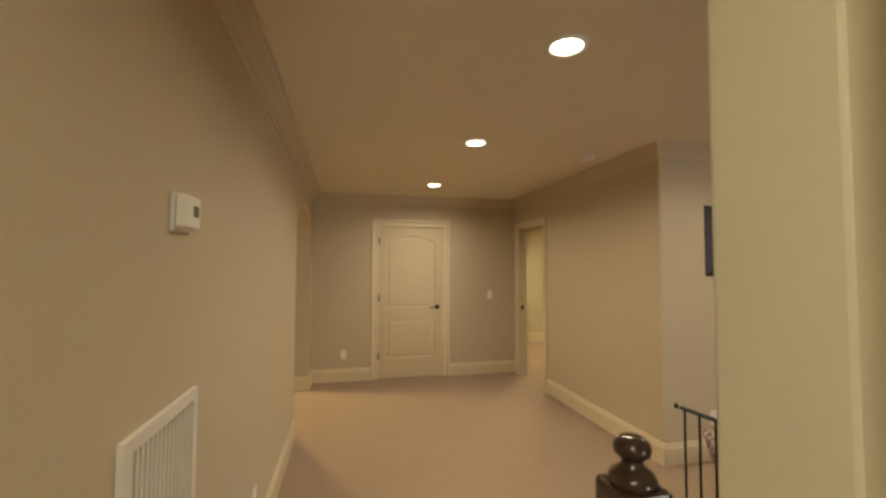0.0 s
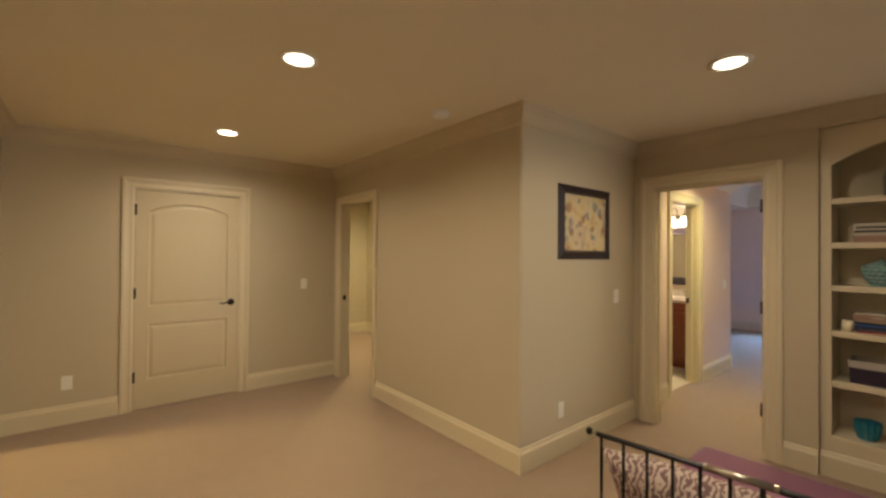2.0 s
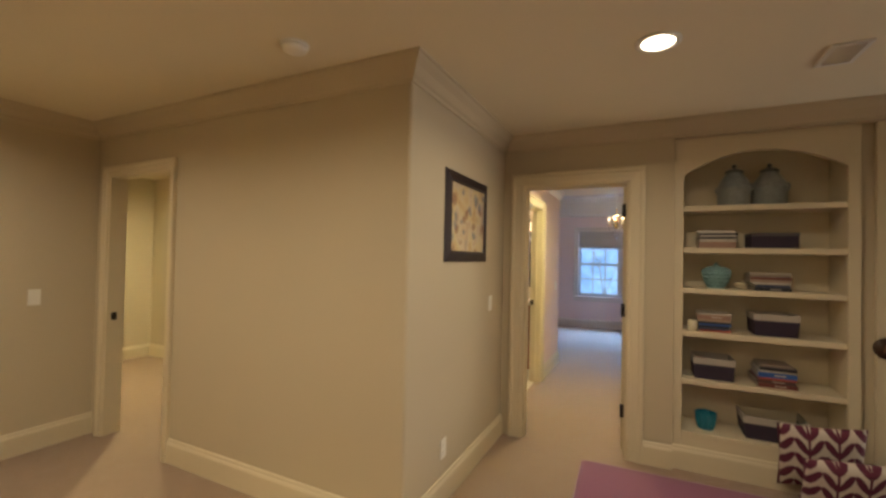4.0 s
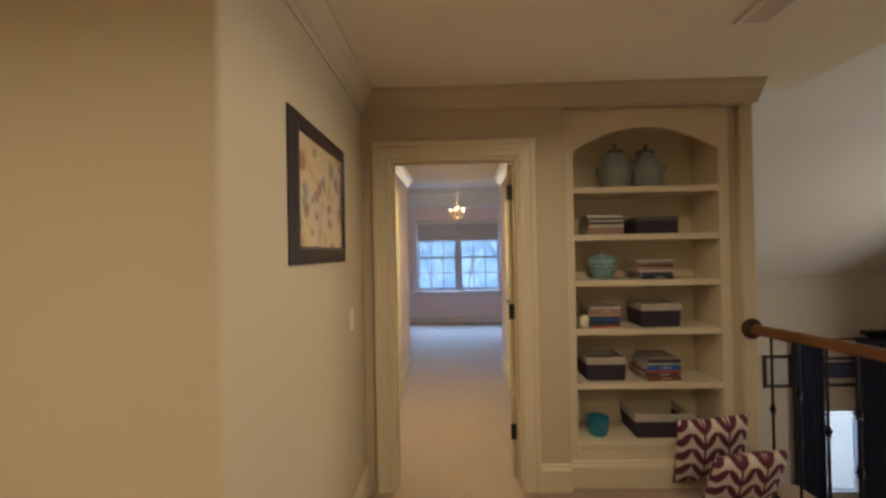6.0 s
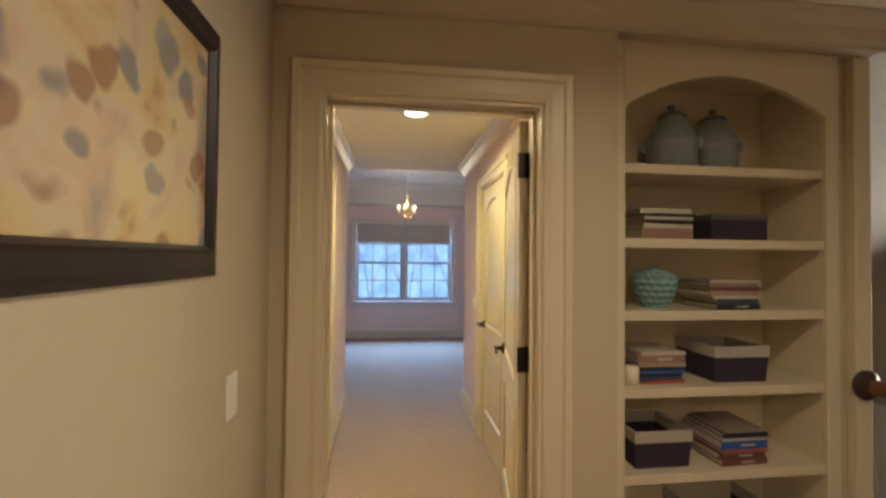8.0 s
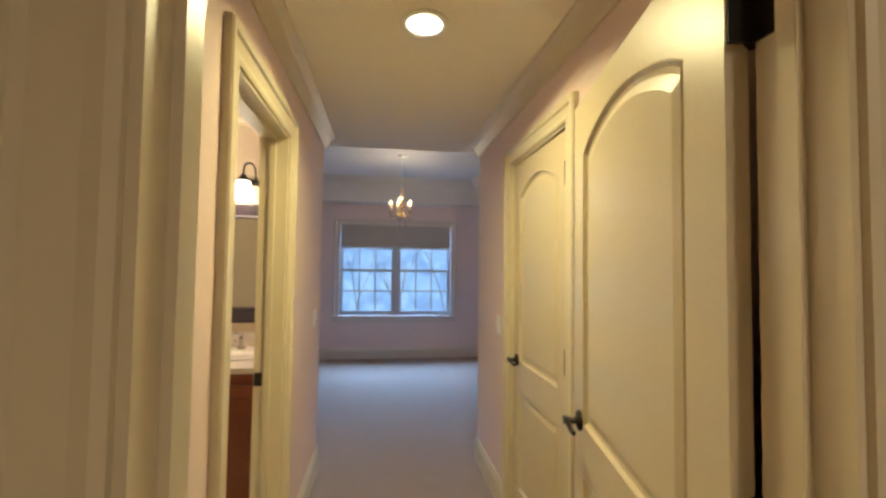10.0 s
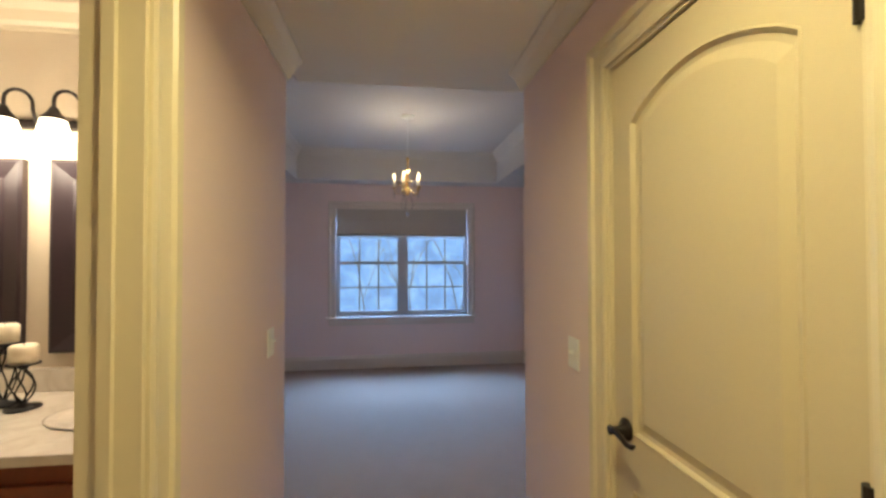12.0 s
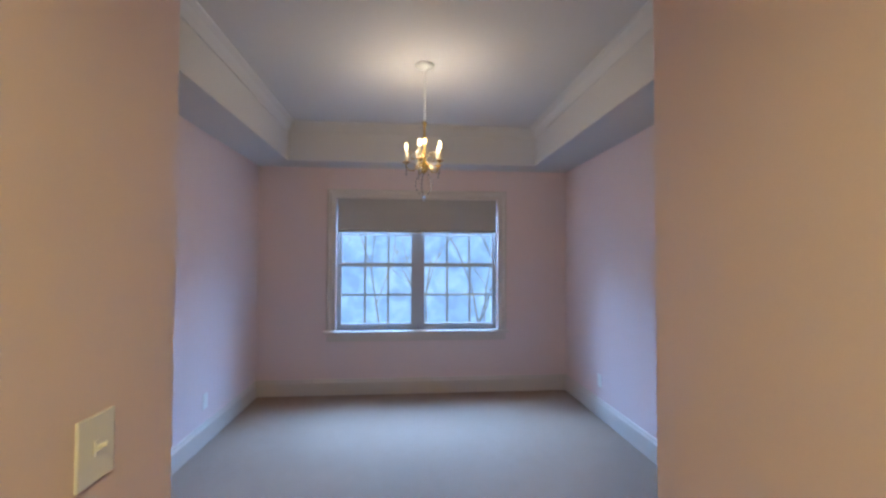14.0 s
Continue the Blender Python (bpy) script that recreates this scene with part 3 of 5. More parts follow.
def leaf(ob, w, h, f, t=0.035, handle_at=1, handle_h=0.945, hinge_sides=(1,), both=True, m=0.095, setback=0.065, material=None):
    """A two-panel door leaf with an arched upper panel. f maps (along, up, out); its front face is at out 0, its back at -t. The hinges are at along 0."""
    ups, los = arch_outline(m, w - m, 0.94, h - 0.105, 0.085), arch_outline(m, w - m, 0.26, 0.785, 0.0)
    material = material or DOORM
    lf = part("leaf", bmesh.new(), material, ob)
    bm = bmesh.new()
    n = 14
    for o, sg in ((0.0, 1), (-t, -1)) if both else ((0.0, 1),):
        def face(pts):
            bm.faces.new([bm.verts.new(f(u, v, o)) for u, v in pts])
        face([(0, 0), (m, 0), (m, h), (0, h)])
        face([(w - m, 0), (w, 0), (w, h), (w - m, h)])
        face([(m, 0), (w - m, 0), (w - m, 0.26), (m, 0.26)])
        face([(m, 0.785), (w - m, 0.785), (w - m, 0.94), (m, 0.94)])
        arc = ups[2:]
        for a, b in zip(arc, arc[1:]):
            face([a, b, (b[0], h), (a[0], h)])
    if not both:
        bm.faces.new([bm.verts.new(f(u, v, -t)) for u, v in ((0, 0), (w, 0), (w, h), (0, h))])
    for a, b in (((0, 0), (w, 0)), ((w, 0), (w, h)), ((w, h), (0, h)), ((0, h), (0, 0))):
        bm.faces.new([bm.verts.new(f(*p)) for p in ((*a, 0), (*b, 0), (*b, -t), (*a, -t))])
    bmesh.ops.remove_doubles(bm, verts=bm.verts, dist=0.0004)
    lf.data = mesh(bm, "leaf", material)
    for nm, pts in (("upper_panel", ups), ("lower_panel", los)):
        bm = bmesh.new()
        for o, sg in ((0.0, 1), (-t, -1)) if both else ((0.0, 1),):
            rings = []
            for d, k in ((0.0, 0.0), (0.004, 0.003), (0.012, -0.009), (0.024, -0.011), (0.050, -0.003)):
                rings.append([(u, v, o + sg * k) for u, v in inset(pts, d)])
            strip(bm, rings, f)
        part(nm, bm, material, lf)
    u = w - setback
    for o, sg in ((0.0, 1), (-t, -1)) if both else ((0.0, 1),):
        hd = part("handle", bmesh.new(), BRONZE, ob, "dark bronze lever handle")
        bm = bmesh.new()
        cen = Vector(f(u, handle_h, o))
        outw = (Vector(f(u, handle_h, o + sg * 1.0)) - cen).normalized()
        al = (Vector(f(u - 1.0, handle_h, o)) - cen).normalized()
        q = outw.to_track_quat("Z", "Y").to_matrix().to_4x4()
        lathe(bm, [(0, 0), (0.032, 0), (0.033, 0.006), (0.026, 0.012), (0.012, 0.016), (0.011, 0.048), (0.014, 0.056), (0, 0.058)], 20, Matrix.Translation(cen) @ q)
        up = Vector((0, 0, 1))
        tube(bm, [cen + outw * 0.05 + al * s + up * z for s, z in ((-0.008, 0.004), (0.02, 0.006), (0.05, 0.0), (0.08, -0.007), (0.105, -0.004), (0.115, 0.004))], [0.010, 0.010, 0.008, 0.0075, 0.007, 0.005], 10)
        hd.data = mesh(bm, "handle", BRONZE, True)
    for z in (0.30, 1.075, 1.85):
        bm = bmesh.new()
        for o in ((0.0,) if 1 in hinge_sides else ()) + ((-t,) if -1 in hinge_sides else ()):
            sg = 1 if o == 0.0 else -1
            c = Vector(f(-0.002, z, o + sg * 0.006))
            lathe(bm, [(0, -0.05), (0.0115, -0.05), (0.0115, 0.05), (0, 0.05)], 10, Matrix.Translation(c))
            prism(bm, [(-0.0022, z - 0.045, o), (0.0, z - 0.045, o), (0.0, z + 0.045, o), (-0.0022, z + 0.045, o)], [(-0.0022, z - 0.045, o - sg * 0.032), (0.0, z - 0.045, o - sg * 0.032), (0.0, z + 0.045, o - sg * 0.032), (-0.0022, z + 0.045, o - sg * 0.032)], f)
        part("hinge", bm, BRONZE, ob, "dark bronze hinge")


def setting(name, label, category):
    return thing(name, label, category, kind="structure")


fA = lambda u, v, w: (u, YA - w, v)
d1 = setting("door_1", "closed cream two-panel door with an arched upper panel", "door")
casing(d1, A0, A1, DH, fA, 0.09)
jamb(d1, A0, A1, DH, fA, T)
stops(d1, A0, A1, DH, fA, -0.07, -0.05)
leaf(d1, A1 - A0 - 0.03, DH - 0.025, lambda u, v, w: (A0 + 0.015 + u, YA + 0.012 - w, v + 0.008), hinge_sides=(1,))
solid("wall_backing", boxes((A0 - 0.1, A1 + 0.1, YA + T + 0.02, YA + T + 0.05, 0, DH + 0.1)), WALL, "plain wall behind the closed door", "wall", "structure")
fC = lambda u, v, w: (XJ - w, u, v)
d2 = setting("door_2", "cased doorway standing open to a lit room", "doorway")
casing(d2, C0, C1, DH, fC, 0.07)
jamb(d2, C0, C1, DH, fC, T)
part("strike_plate", boxes((XJ + 0.03, XJ + 0.07, C1 - 0.0145, C1 - 0.0125, 0.91, 0.97)), BRONZE, d2, "dark bronze strike plate")
fB = lambda u, v, w: (XB - w, u, v)
fB2 = lambda u, v, w: (XB + T + w, u, v)
d3 = setting("door_3", "cream two-panel door standing wide open into the passage", "door")
casing(d3, B0, B1, DH, fB, 0.108)
casing(d3, B0, B1, DH, fB2, 0.09)
jamb(d3, B0, B1, DH, fB, T)
stops(d3, B0, B1, DH, fB, -0.08, -0.05)
LA = radians(-11.3)
hx, hy = XB + T + 0.022, B0 + 0.047
ca, sa = math.cos(LA), math.sin(LA)
leaf(d3, 0.875, DH - 0.03, lambda u, v, w: (hx + u * ca - w * sa, hy + u * sa + w * ca, v + 0.01), hinge_sides=(-1,), m=0.12, setback=0.08)
part("hinge_leaf", boxes(*[b for z in (0.31, 1.085, 1.86) for b in ((XB + T - 0.05, XB + T + 0.004, B0 + 0.0125, B0 + 0.0155, z - 0.05, z + 0.05), (XB + T + 0.004, XB + T + 0.008, B0 + 0.0125, B0 + 0.056, z - 0.05, z + 0.05))]), BRONZE, d3, "dark bronze hinge leaves on the jamb")
fP = lambda u, v, w: (u, HL - w, v)
d4 = setting("door_4", "cased bathroom doorway with a bronze strike plate", "doorway")
casing(d4, P0, P1, DH, fP, 0.1)
jamb(d4, P0, P1, DH, fP, T)
stops(d4, P0, P1, DH, fP, -0.075, -0.05)
part("strike_plate", boxes((P1 - 0.0145, P1 - 0.0125, HL + 0.085, HL + 0.118, 0.915, 0.975)), BRONZE, d4, "dark bronze strike plate")
fQ = lambda u, v, w: (u, HR + w, v)
d5 = setting("door_5", "closed cream closet door with an arched panel", "door")
casing(d5, Q0, Q1, DH, fQ, 0.092)
jamb(d5, Q0, Q1, DH, fQ, T)
leaf(d5, Q1 - Q0 - 0.03, DH - 0.025, lambda u, v, w: (Q0 + 0.015 + u, HR - 0.008 + w, v + 0.008), hinge_sides=(1,), both=False)

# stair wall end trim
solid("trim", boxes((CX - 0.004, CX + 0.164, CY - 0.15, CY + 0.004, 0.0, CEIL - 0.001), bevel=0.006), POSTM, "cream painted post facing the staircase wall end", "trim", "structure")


# ---- windows ----
def bedroom_window():
    w = setting("window_1", "white double-hung double window with grilles", "window")
    prof_w = 0.095
    casing(w, W0, W1, WZ1, lambda u, v, o: (XW - o, u, max(v, WZ0 - 0.02)), prof_w, BEDTRIM)
    part("window_sill", boxes((XW - 0.045, XW + 0.05, W0 - 0.12, W1 + 0.12, WZ0 - 0.03, WZ0), bevel=0.006), BEDTRIM, w)
    part("apron", boxes((XW - 0.016, XW - 0.001, W0 - 0.09, W1 + 0.09, WZ0 - 0.11, WZ0 - 0.031), bevel=0.004), BEDTRIM, w)
    mid, x0, x1 = (W0 + W1) / 2, XW + 0.05, XW + 0.13
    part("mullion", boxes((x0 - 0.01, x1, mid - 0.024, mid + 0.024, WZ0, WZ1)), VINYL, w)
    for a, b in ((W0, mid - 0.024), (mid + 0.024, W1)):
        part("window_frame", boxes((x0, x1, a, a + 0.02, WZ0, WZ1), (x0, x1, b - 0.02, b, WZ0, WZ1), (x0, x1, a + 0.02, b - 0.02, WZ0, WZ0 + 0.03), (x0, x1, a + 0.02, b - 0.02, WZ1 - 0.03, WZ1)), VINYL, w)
        mr = 1.375
        for z0, z1, dx, rows in ((WZ0 + 0.03, mr + 0.02, 0.0, 2), (mr - 0.02, WZ1 - 0.03, 0.03, 2)):
            sx = x0 + 0.01 + dx
            a2, b2 = a + 0.02, b - 0.02
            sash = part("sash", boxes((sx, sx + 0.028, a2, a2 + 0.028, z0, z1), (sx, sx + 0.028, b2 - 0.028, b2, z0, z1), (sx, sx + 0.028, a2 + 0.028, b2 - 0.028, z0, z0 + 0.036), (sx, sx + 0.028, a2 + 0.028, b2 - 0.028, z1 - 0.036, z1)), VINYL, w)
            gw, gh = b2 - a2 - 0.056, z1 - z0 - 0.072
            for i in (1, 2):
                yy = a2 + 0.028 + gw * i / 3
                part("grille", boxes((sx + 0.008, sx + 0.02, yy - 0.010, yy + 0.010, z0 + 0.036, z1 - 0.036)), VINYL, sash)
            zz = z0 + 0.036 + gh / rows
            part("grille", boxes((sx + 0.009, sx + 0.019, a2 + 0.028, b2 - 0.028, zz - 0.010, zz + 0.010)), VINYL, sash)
            g = part("pane", boxes((sx + 0.012, sx + 0.016, a2 + 0.02, b2 - 0.02, z0 + 0.03, z1 - 0.03)), GLASS, sash, "clear glass pane")
            g.visible_shadow = False


bedroom_window()


def roman_shade():
    s = thing("roman_blind", "taupe fabric shade pulled partly down in the window", "window shade", XW + 0.012, (W0 + W1) / 2, 0)
    h = (W1 - W0) / 2 - 0.015
    part("headrail", boxes((-0.008, 0.028, -h, h, WZ1 - 0.035, WZ1 - 0.002)), SHADE, s)
    bm = bmesh.new()
    prof = [(0.0, WZ1 - 0.03), (0.002, 1.93), (-0.004, 1.83), (-0.007, 1.76), (0.004, 1.745), (-0.009, 1.735), (-0.005, 1.722), (0.012, 1.722), (0.016, 1.76), (0.010, 1.83), (0.012, 1.93), (0.012, WZ1 - 0.03)]
    prism(bm, [(x, -h, z) for x, z in prof], [(x, h, z) for x, z in prof], lambda a, b, c: (a, b, c))
    part("fabric", bm, SHADE, s)


roman_shade()
solid("backdrop", boxes((34, 34.1, -26, 32, -14, 9)), WOODS, "glowing woods backdrop with painted blue haze, far outside the window", "backdrop", "structure")


def bare_tree(x, y, h, seed):
    rnd = random.Random(seed)
    t = thing("tree", "bare winter tree outside the window", "tree", x, y, -3.0, group="bare trees")
    bm = bmesh.new()

    def limb(p, d, length, r, depth):
        pts, q = [p], p
        for i in range(4):
            d = (d + Vector((rnd.uniform(-.22, .22), rnd.uniform(-.22, .22), rnd.uniform(-.05, .15)))).normalized()
            q = q + d * length / 4
            pts.append(q)
        tube(bm, pts, [r * (1 - 0.14 * i) for i in range(5)], 4)
        if depth:
            for k in range(3 if depth > 1 else 4):
                e = pts[rnd.randint(2, 4)]
                limb(e, (d + Vector((rnd.uniform(-1, 1), rnd.uniform(-1, 1), rnd.uniform(-.1, .8)))).normalized(), length * rnd.uniform(.45, .7), r * 0.5, depth - 1)
    limb(Vector((0, 0, 0)), Vector((0, 0, 1)), h * 0.55, 0.05, 3)
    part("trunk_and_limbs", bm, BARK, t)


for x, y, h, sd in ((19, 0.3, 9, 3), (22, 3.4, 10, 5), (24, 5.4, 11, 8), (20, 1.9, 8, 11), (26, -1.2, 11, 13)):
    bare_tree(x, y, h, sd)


# ---- landing things ----
def downlight(x, y, z):
    d = thing("downlight", "lit round recessed ceiling light with a white trim", "ceiling light", x, y, z, group="recessed lights")
    bm = bmesh.new()
    lathe(bm, [(0.070, -0.001), (0.098, -0.001), (0.098, -0.007), (0.080, -0.010), (0.070, -0.006)], 32, axis_close=False)
    part("trim_ring", bm, WHITE, d, smooth=True)
    part("lens", lathe(bmesh.new(), [(0, -0.003), (0.075, -0.003), (0.075, -0.006), (0.04, -0.009), (0, -0.010)], 32), DISC, d, "glowing lens", True)
    return d


for x, y in LOFT_LAMPS:
    downlight(x, y, CEIL)
downlight(5.66, 2.553, HCEIL)
downlight(3.75, 6.7, CEIL)
downlight(-0.75, 5.9, CEIL)
# fixture made up for the added fill lamp, out of view
downlight(0.30, -0.30, CEIL)


def plate(kind, m, label, toggle=False):
    """A wall plate in its own x (width) and z, face towards -y."""
    p = new("light_switch" if kind == "switch" else "wall_outlet")
    tagged(p, label, "light switch" if kind == "switch" else "power outlet", "wall plates")
    hw = 0.044 if toggle else 0.036
    part("cover_plate", boxes((-hw, hw, -0.006, 0, -0.058, 0.058), bevel=0.0025), WHITE, p)
    if kind == "switch":
        if toggle:
            part("toggle_collar", boxes((-0.006, 0.006, -0.008, -0.006, -0.013, 0.013)), WHITE, p)
            part("toggle", prism(bmesh.new(), [(x, -0.008, z) for x, z in ((-0.004, -0.005), (0.004, -0.005), (0.004, 0.007), (-0.004, 0.007))], [(x, -0.024, z) for x, z in ((-0.003, 0.004), (0.003, 0.004), (0.003, 0.012), (-0.003, 0.012))], lambda u, v, w: (u, v, w)), WHITE, p)
        else:
            part("rocker", boxes((-0.016, 0.016, -0.010, -0.006, -0.032, 0.032), bevel=0.0015), WHITE, p)
    else:
        for z in (-0.02, 0.02):
            bm = lathe(bmesh.new(), [(0, 0), (0.0165, 0), (0.0165, 0.003), (0, 0.003)], 20, Matrix.Translation((0, -0.006, z)) @ pose(0, 0, 0, 90))
            part("socket", bm, WHITE, p)
    p.matrix_world = m
    return p


plate("switch", pose(2.522, YA, 1.113), "white rocker switch on the beige wall")
plate("outlet", pose(0.49, YA, 0.35), "white outlet low on the beige wall")
plate("outlet", pose(3.357, YP, 0.326), "white outlet low under the painting")
plate("switch", pose(4.153, YP, 1.12), "white rocker switch beside the painting")
plate("switch", pose(6.975, HL, 1.105), "cream toggle switch on the pink passage wall", True)
plate("switch", pose(6.64, HR, 1.10, 0, 0, 180), "cream toggle switch beside the closet casing", True)
plate("outlet", pose(9.60, BY1, 0.33), "white outlet low on the bedroom wall")
plate("outlet", pose(9.9, BY0, 0.33, 0, 0, 180), "white outlet low on the bedroom wall")
plate("outlet", pose(4.07, 8.30, 0.33), "white outlet in the room past the doorway")
plate("outlet", pose(XL, 2.65, 0.33, 0, 0, 90), "white outlet low on the long wall")


def thermostat():
    t = thing("thermostat", "white thermostat with a small grey display", "thermostat", XL, 1.585, 1.645)
    part("base", boxes((0, 0.012, -0.060, 0.060, -0.052, 0.050), bevel=0.004), GREYW, t)
    part("cover", boxes((0.012, 0.038, -0.054, 0.054, -0.040, 0.048), bevel=0.007), WHITE, t)
    part("display", boxes((0.0375, 0.0395, -0.005, 0.035, -0.008, 0.022)), surface("grey_display", (0.18, 0.18, 0.17), 0.2), t, "small grey display")


thermostat()


def return_grille():
    g = thing("return_air_grille", "white louvred return air grille on the wall", "air grille", XL, 0, 0)
    y0, y1, z0, z1 = 1.31, 1.735, 0.42, 1.145
    part("frame", boxes((0, 0.014, y0, y0 + 0.032, z0, z1), (0, 0.014, y1 - 0.032, y1, z0, z1), (0, 0.014, y0 + 0.032, y1 - 0.032, z0, z0 + 0.032), (0, 0.014, y0 + 0.032, y1 - 0.032, z1 - 0.032, z1)), GREYW, g)
    part("backing", boxes((0.0005, 0.002, y0 + 0.03, y1 - 0.03, z0 + 0.03, z1 - 0.03)), GREYW, g)
    n = 15
    for i in range(n):
        y = y0 + 0.045 + (y1 - y0 - 0.09) * i / (n - 1)
        bm = boxes((0.002, 0.010, -0.0125, 0.0125, z0 + 0.033, z1 - 0.033))
        bmesh.ops.rotate(bm, verts=bm.verts, cent=(0.006, 0, 0), matrix=Matrix.Rotation(radians(14), 3, "Z"))
        bmesh.ops.translate(bm, verts=bm.verts, vec=(0, y, 0))
        part("slat", bm, GREYW, g)


return_grille()


def ceiling_vent(x, y):
    v = thing("ceiling_vent", "white metal supply vent in the ceiling", "ceiling vent", x, y, CEIL)
    part("frame", boxes((-0.12, 0.12, -0.075, -0.055, -0.010, 0), (-0.12, 0.12, 0.055, 0.075, -0.010, 0), (-0.12, -0.10, -0.055, 0.055, -0.010, 0), (0.10, 0.12, -0.055, 0.055, -0.010, 0)), GREYW, v)
    part("backing", boxes((-0.10, 0.10, -0.055, 0.055, -0.002, -0.0005)), BRONZE, v)
    for i in range(7):
        bm = boxes((-0.099, 0.099, -0.007, 0.007, -0.0065, -0.004))
        bmesh.ops.rotate(bm, verts=bm.verts, cent=(0, 0, -0.006), matrix=Matrix.Rotation(radians(35), 3, "X"))
        bmesh.ops.translate(bm, verts=bm.verts, vec=(0, -0.045 + 0.015 * i, -0.003))
        part("slat", bm, GREYW, v)


ceiling_vent(3.66, 1.20)
sd = thing("smoke_detector", "small white round smoke detector on the ceiling", "smoke detector", 2.55, 3.56, CEIL)
part("base", lathe(bmesh.new(), [(0, 0), (0.068, 0), (0.068, -0.010), (0, -0.010)], 28), WHITE, sd)
part("cover", lathe(bmesh.new(), [(0, -0.010), (0.06, -0.010), (0.058, -0.028), (0.045, -0.036), (0, -0.037)], 28), WHITE, sd, smooth=True)


def framed(name, label, cat, m, w, h, fw, inner_mat, inner_name, depth=0.035, frame_mat=None, group="", outer=1.0):
    """A moulded frame round a flat inner sheet; own x is the width, z the height, face towards -y."""
    p = new(name)
    tagged(p, label, cat, group)
    fm = frame_mat or FRAMEW
    prof = [(0.0, 0.0), (0.0, depth * outer), (fw * 0.12, (depth + 0.006) * outer), (fw * 0.3, depth * (0.3 + 0.7 * outer)), (fw * 0.75, depth * (0.5 + 0.35 * (1 - outer))), (fw * 0.86, depth * (0.62 + 0.4 * (1 - outer))), (fw, depth * 0.4), (fw, 0.0)]
    hw, hh = w / 2, h / 2
    for c, d in (((-1, -1), (1, -1)), ((1, -1), (1, 1)), ((1, 1), (-1, 1)), ((-1, 1), (-1, -1))):
        bm = bmesh.new()
        prism(bm, [(c[0] * (hw - a), -o, c[1] * (hh - a)) for a, o in prof], [(d[0] * (hw - a), -o, d[1] * (hh - a)) for a, o in prof], lambda a, b, e: (a, b, e))
        part("frame_side", bm, fm, p)
    part(inner_name, boxes((-hw + fw * 0.9, hw - fw * 0.9, -depth * 0.3, -0.002, -hh + fw * 0.9, hh - fw * 0.9)), inner_mat, p)
    p.matrix_world = m
    return p


framed("painting", "abstract painting in a wide dark espresso frame", "painting", pose(3.671, YP, 1.723), 0.722, 0.566, 0.068, PAINTING, "canvas", 0.026, outer=0.25)


# ---- built-in bookcase ----
def bookcase():
    b = thing("bookcase", "cream built-in bookcase with an arched top", "bookcase")
    i0, i1, back = 0.888, 1.785, 4.84
    xf, xb, top = XB + 0.05, XB + 0.075, NZ1 - 0.002
    part("face_stile", boxes((xf, xb, 0.826, i0, 0.0, top), bevel=0.003), TRIM, b)
    part("face_stile", boxes((xf, xb, i1, N1 - 0.002, 0.0, top), bevel=0.003), TRIM, b)
    bm = bmesh.new()
    n = 24
    arc = [(i0 + (i1 - i0) * k / n, 2.095 + 0.145 * math.sin(math.pi * k / n) ** 0.85) for k in range(n + 1)]
    out = arc + [(i1, top), (i0, top)]
    prism(bm, [(u, v, xf) for u, v in out], [(u, v, xb) for u, v in out], lambda u, v, w: (w, u, v))
    part("arched_rail", bm, TRIM, b)
    part("side_panel", boxes((xb, back, i0 - 0.02, i0, 0.0, 2.33)), TRIM, b)
    part("side_panel", boxes((xb, back, i1, i1 + 0.02, 0.0, 2.33)), TRIM, b)
    part("back_panel", boxes((back, back + 0.012, i0 - 0.02, i1 + 0.02, 0.0, 2.33)), TRIM, b)
    part("top_panel", boxes((xb, back, i0, i1, 2.30, 2.33)), TRIM, b)
    for z in SHELVES:
        part("shelf", boxes((xf + 0.010, back, i0, i1, z - 0.038, z), bevel=0.003), TRIM, b)
    part("base_box", boxes((xf - 0.004, back, i0, i1, 0.0, SH0 - 0.036)), TRIM, b)
    part("bottom_shelf", boxes((xf - 0.008, back, i0, i1, SH0 - 0.036, SH0), bevel=0.004), TRIM, b)
    bm = bmesh.new()
    run(bm, (xf - 0.004, 0.826), (xf - 0.004, N1 - 0.002), BB)
    part("plinth_moulding", bm, TRIM, b)


SH0 = 0.272
SHELVES = [0.638, 0.977, 1.283, 1.572, 1.871]
bookcase()
# pilaster at the wall's end
solid("trim", boxes((XB + 0.045, XB + 0.084, N0, 0.757, 0, NZ1 - 0.002), bevel=0.005), TRIM, "cream painted pilaster at the wall's end", "trim", "structure")


def book_material(i):
    cols = [(0.42, 0.37, 0.30), (0.10, 0.05, 0.05), (0.35, 0.26, 0.2), (0.02, 0.02, 0.03), (0.03, 0.10, 0.34), (0.36, 0.08, 0.06), (0.16, 0.05, 0.04), (0.3, 0.18, 0.14), (0.045, 0.055, 0.10), (0.5, 0.46, 0.4), (0.24, 0.2, 0.17)]
    return surface("book_cover", cols[i], 0.4, 0.08, 25, 120, 0.05)


COVERS = [book_material(i) for i in range(11)]


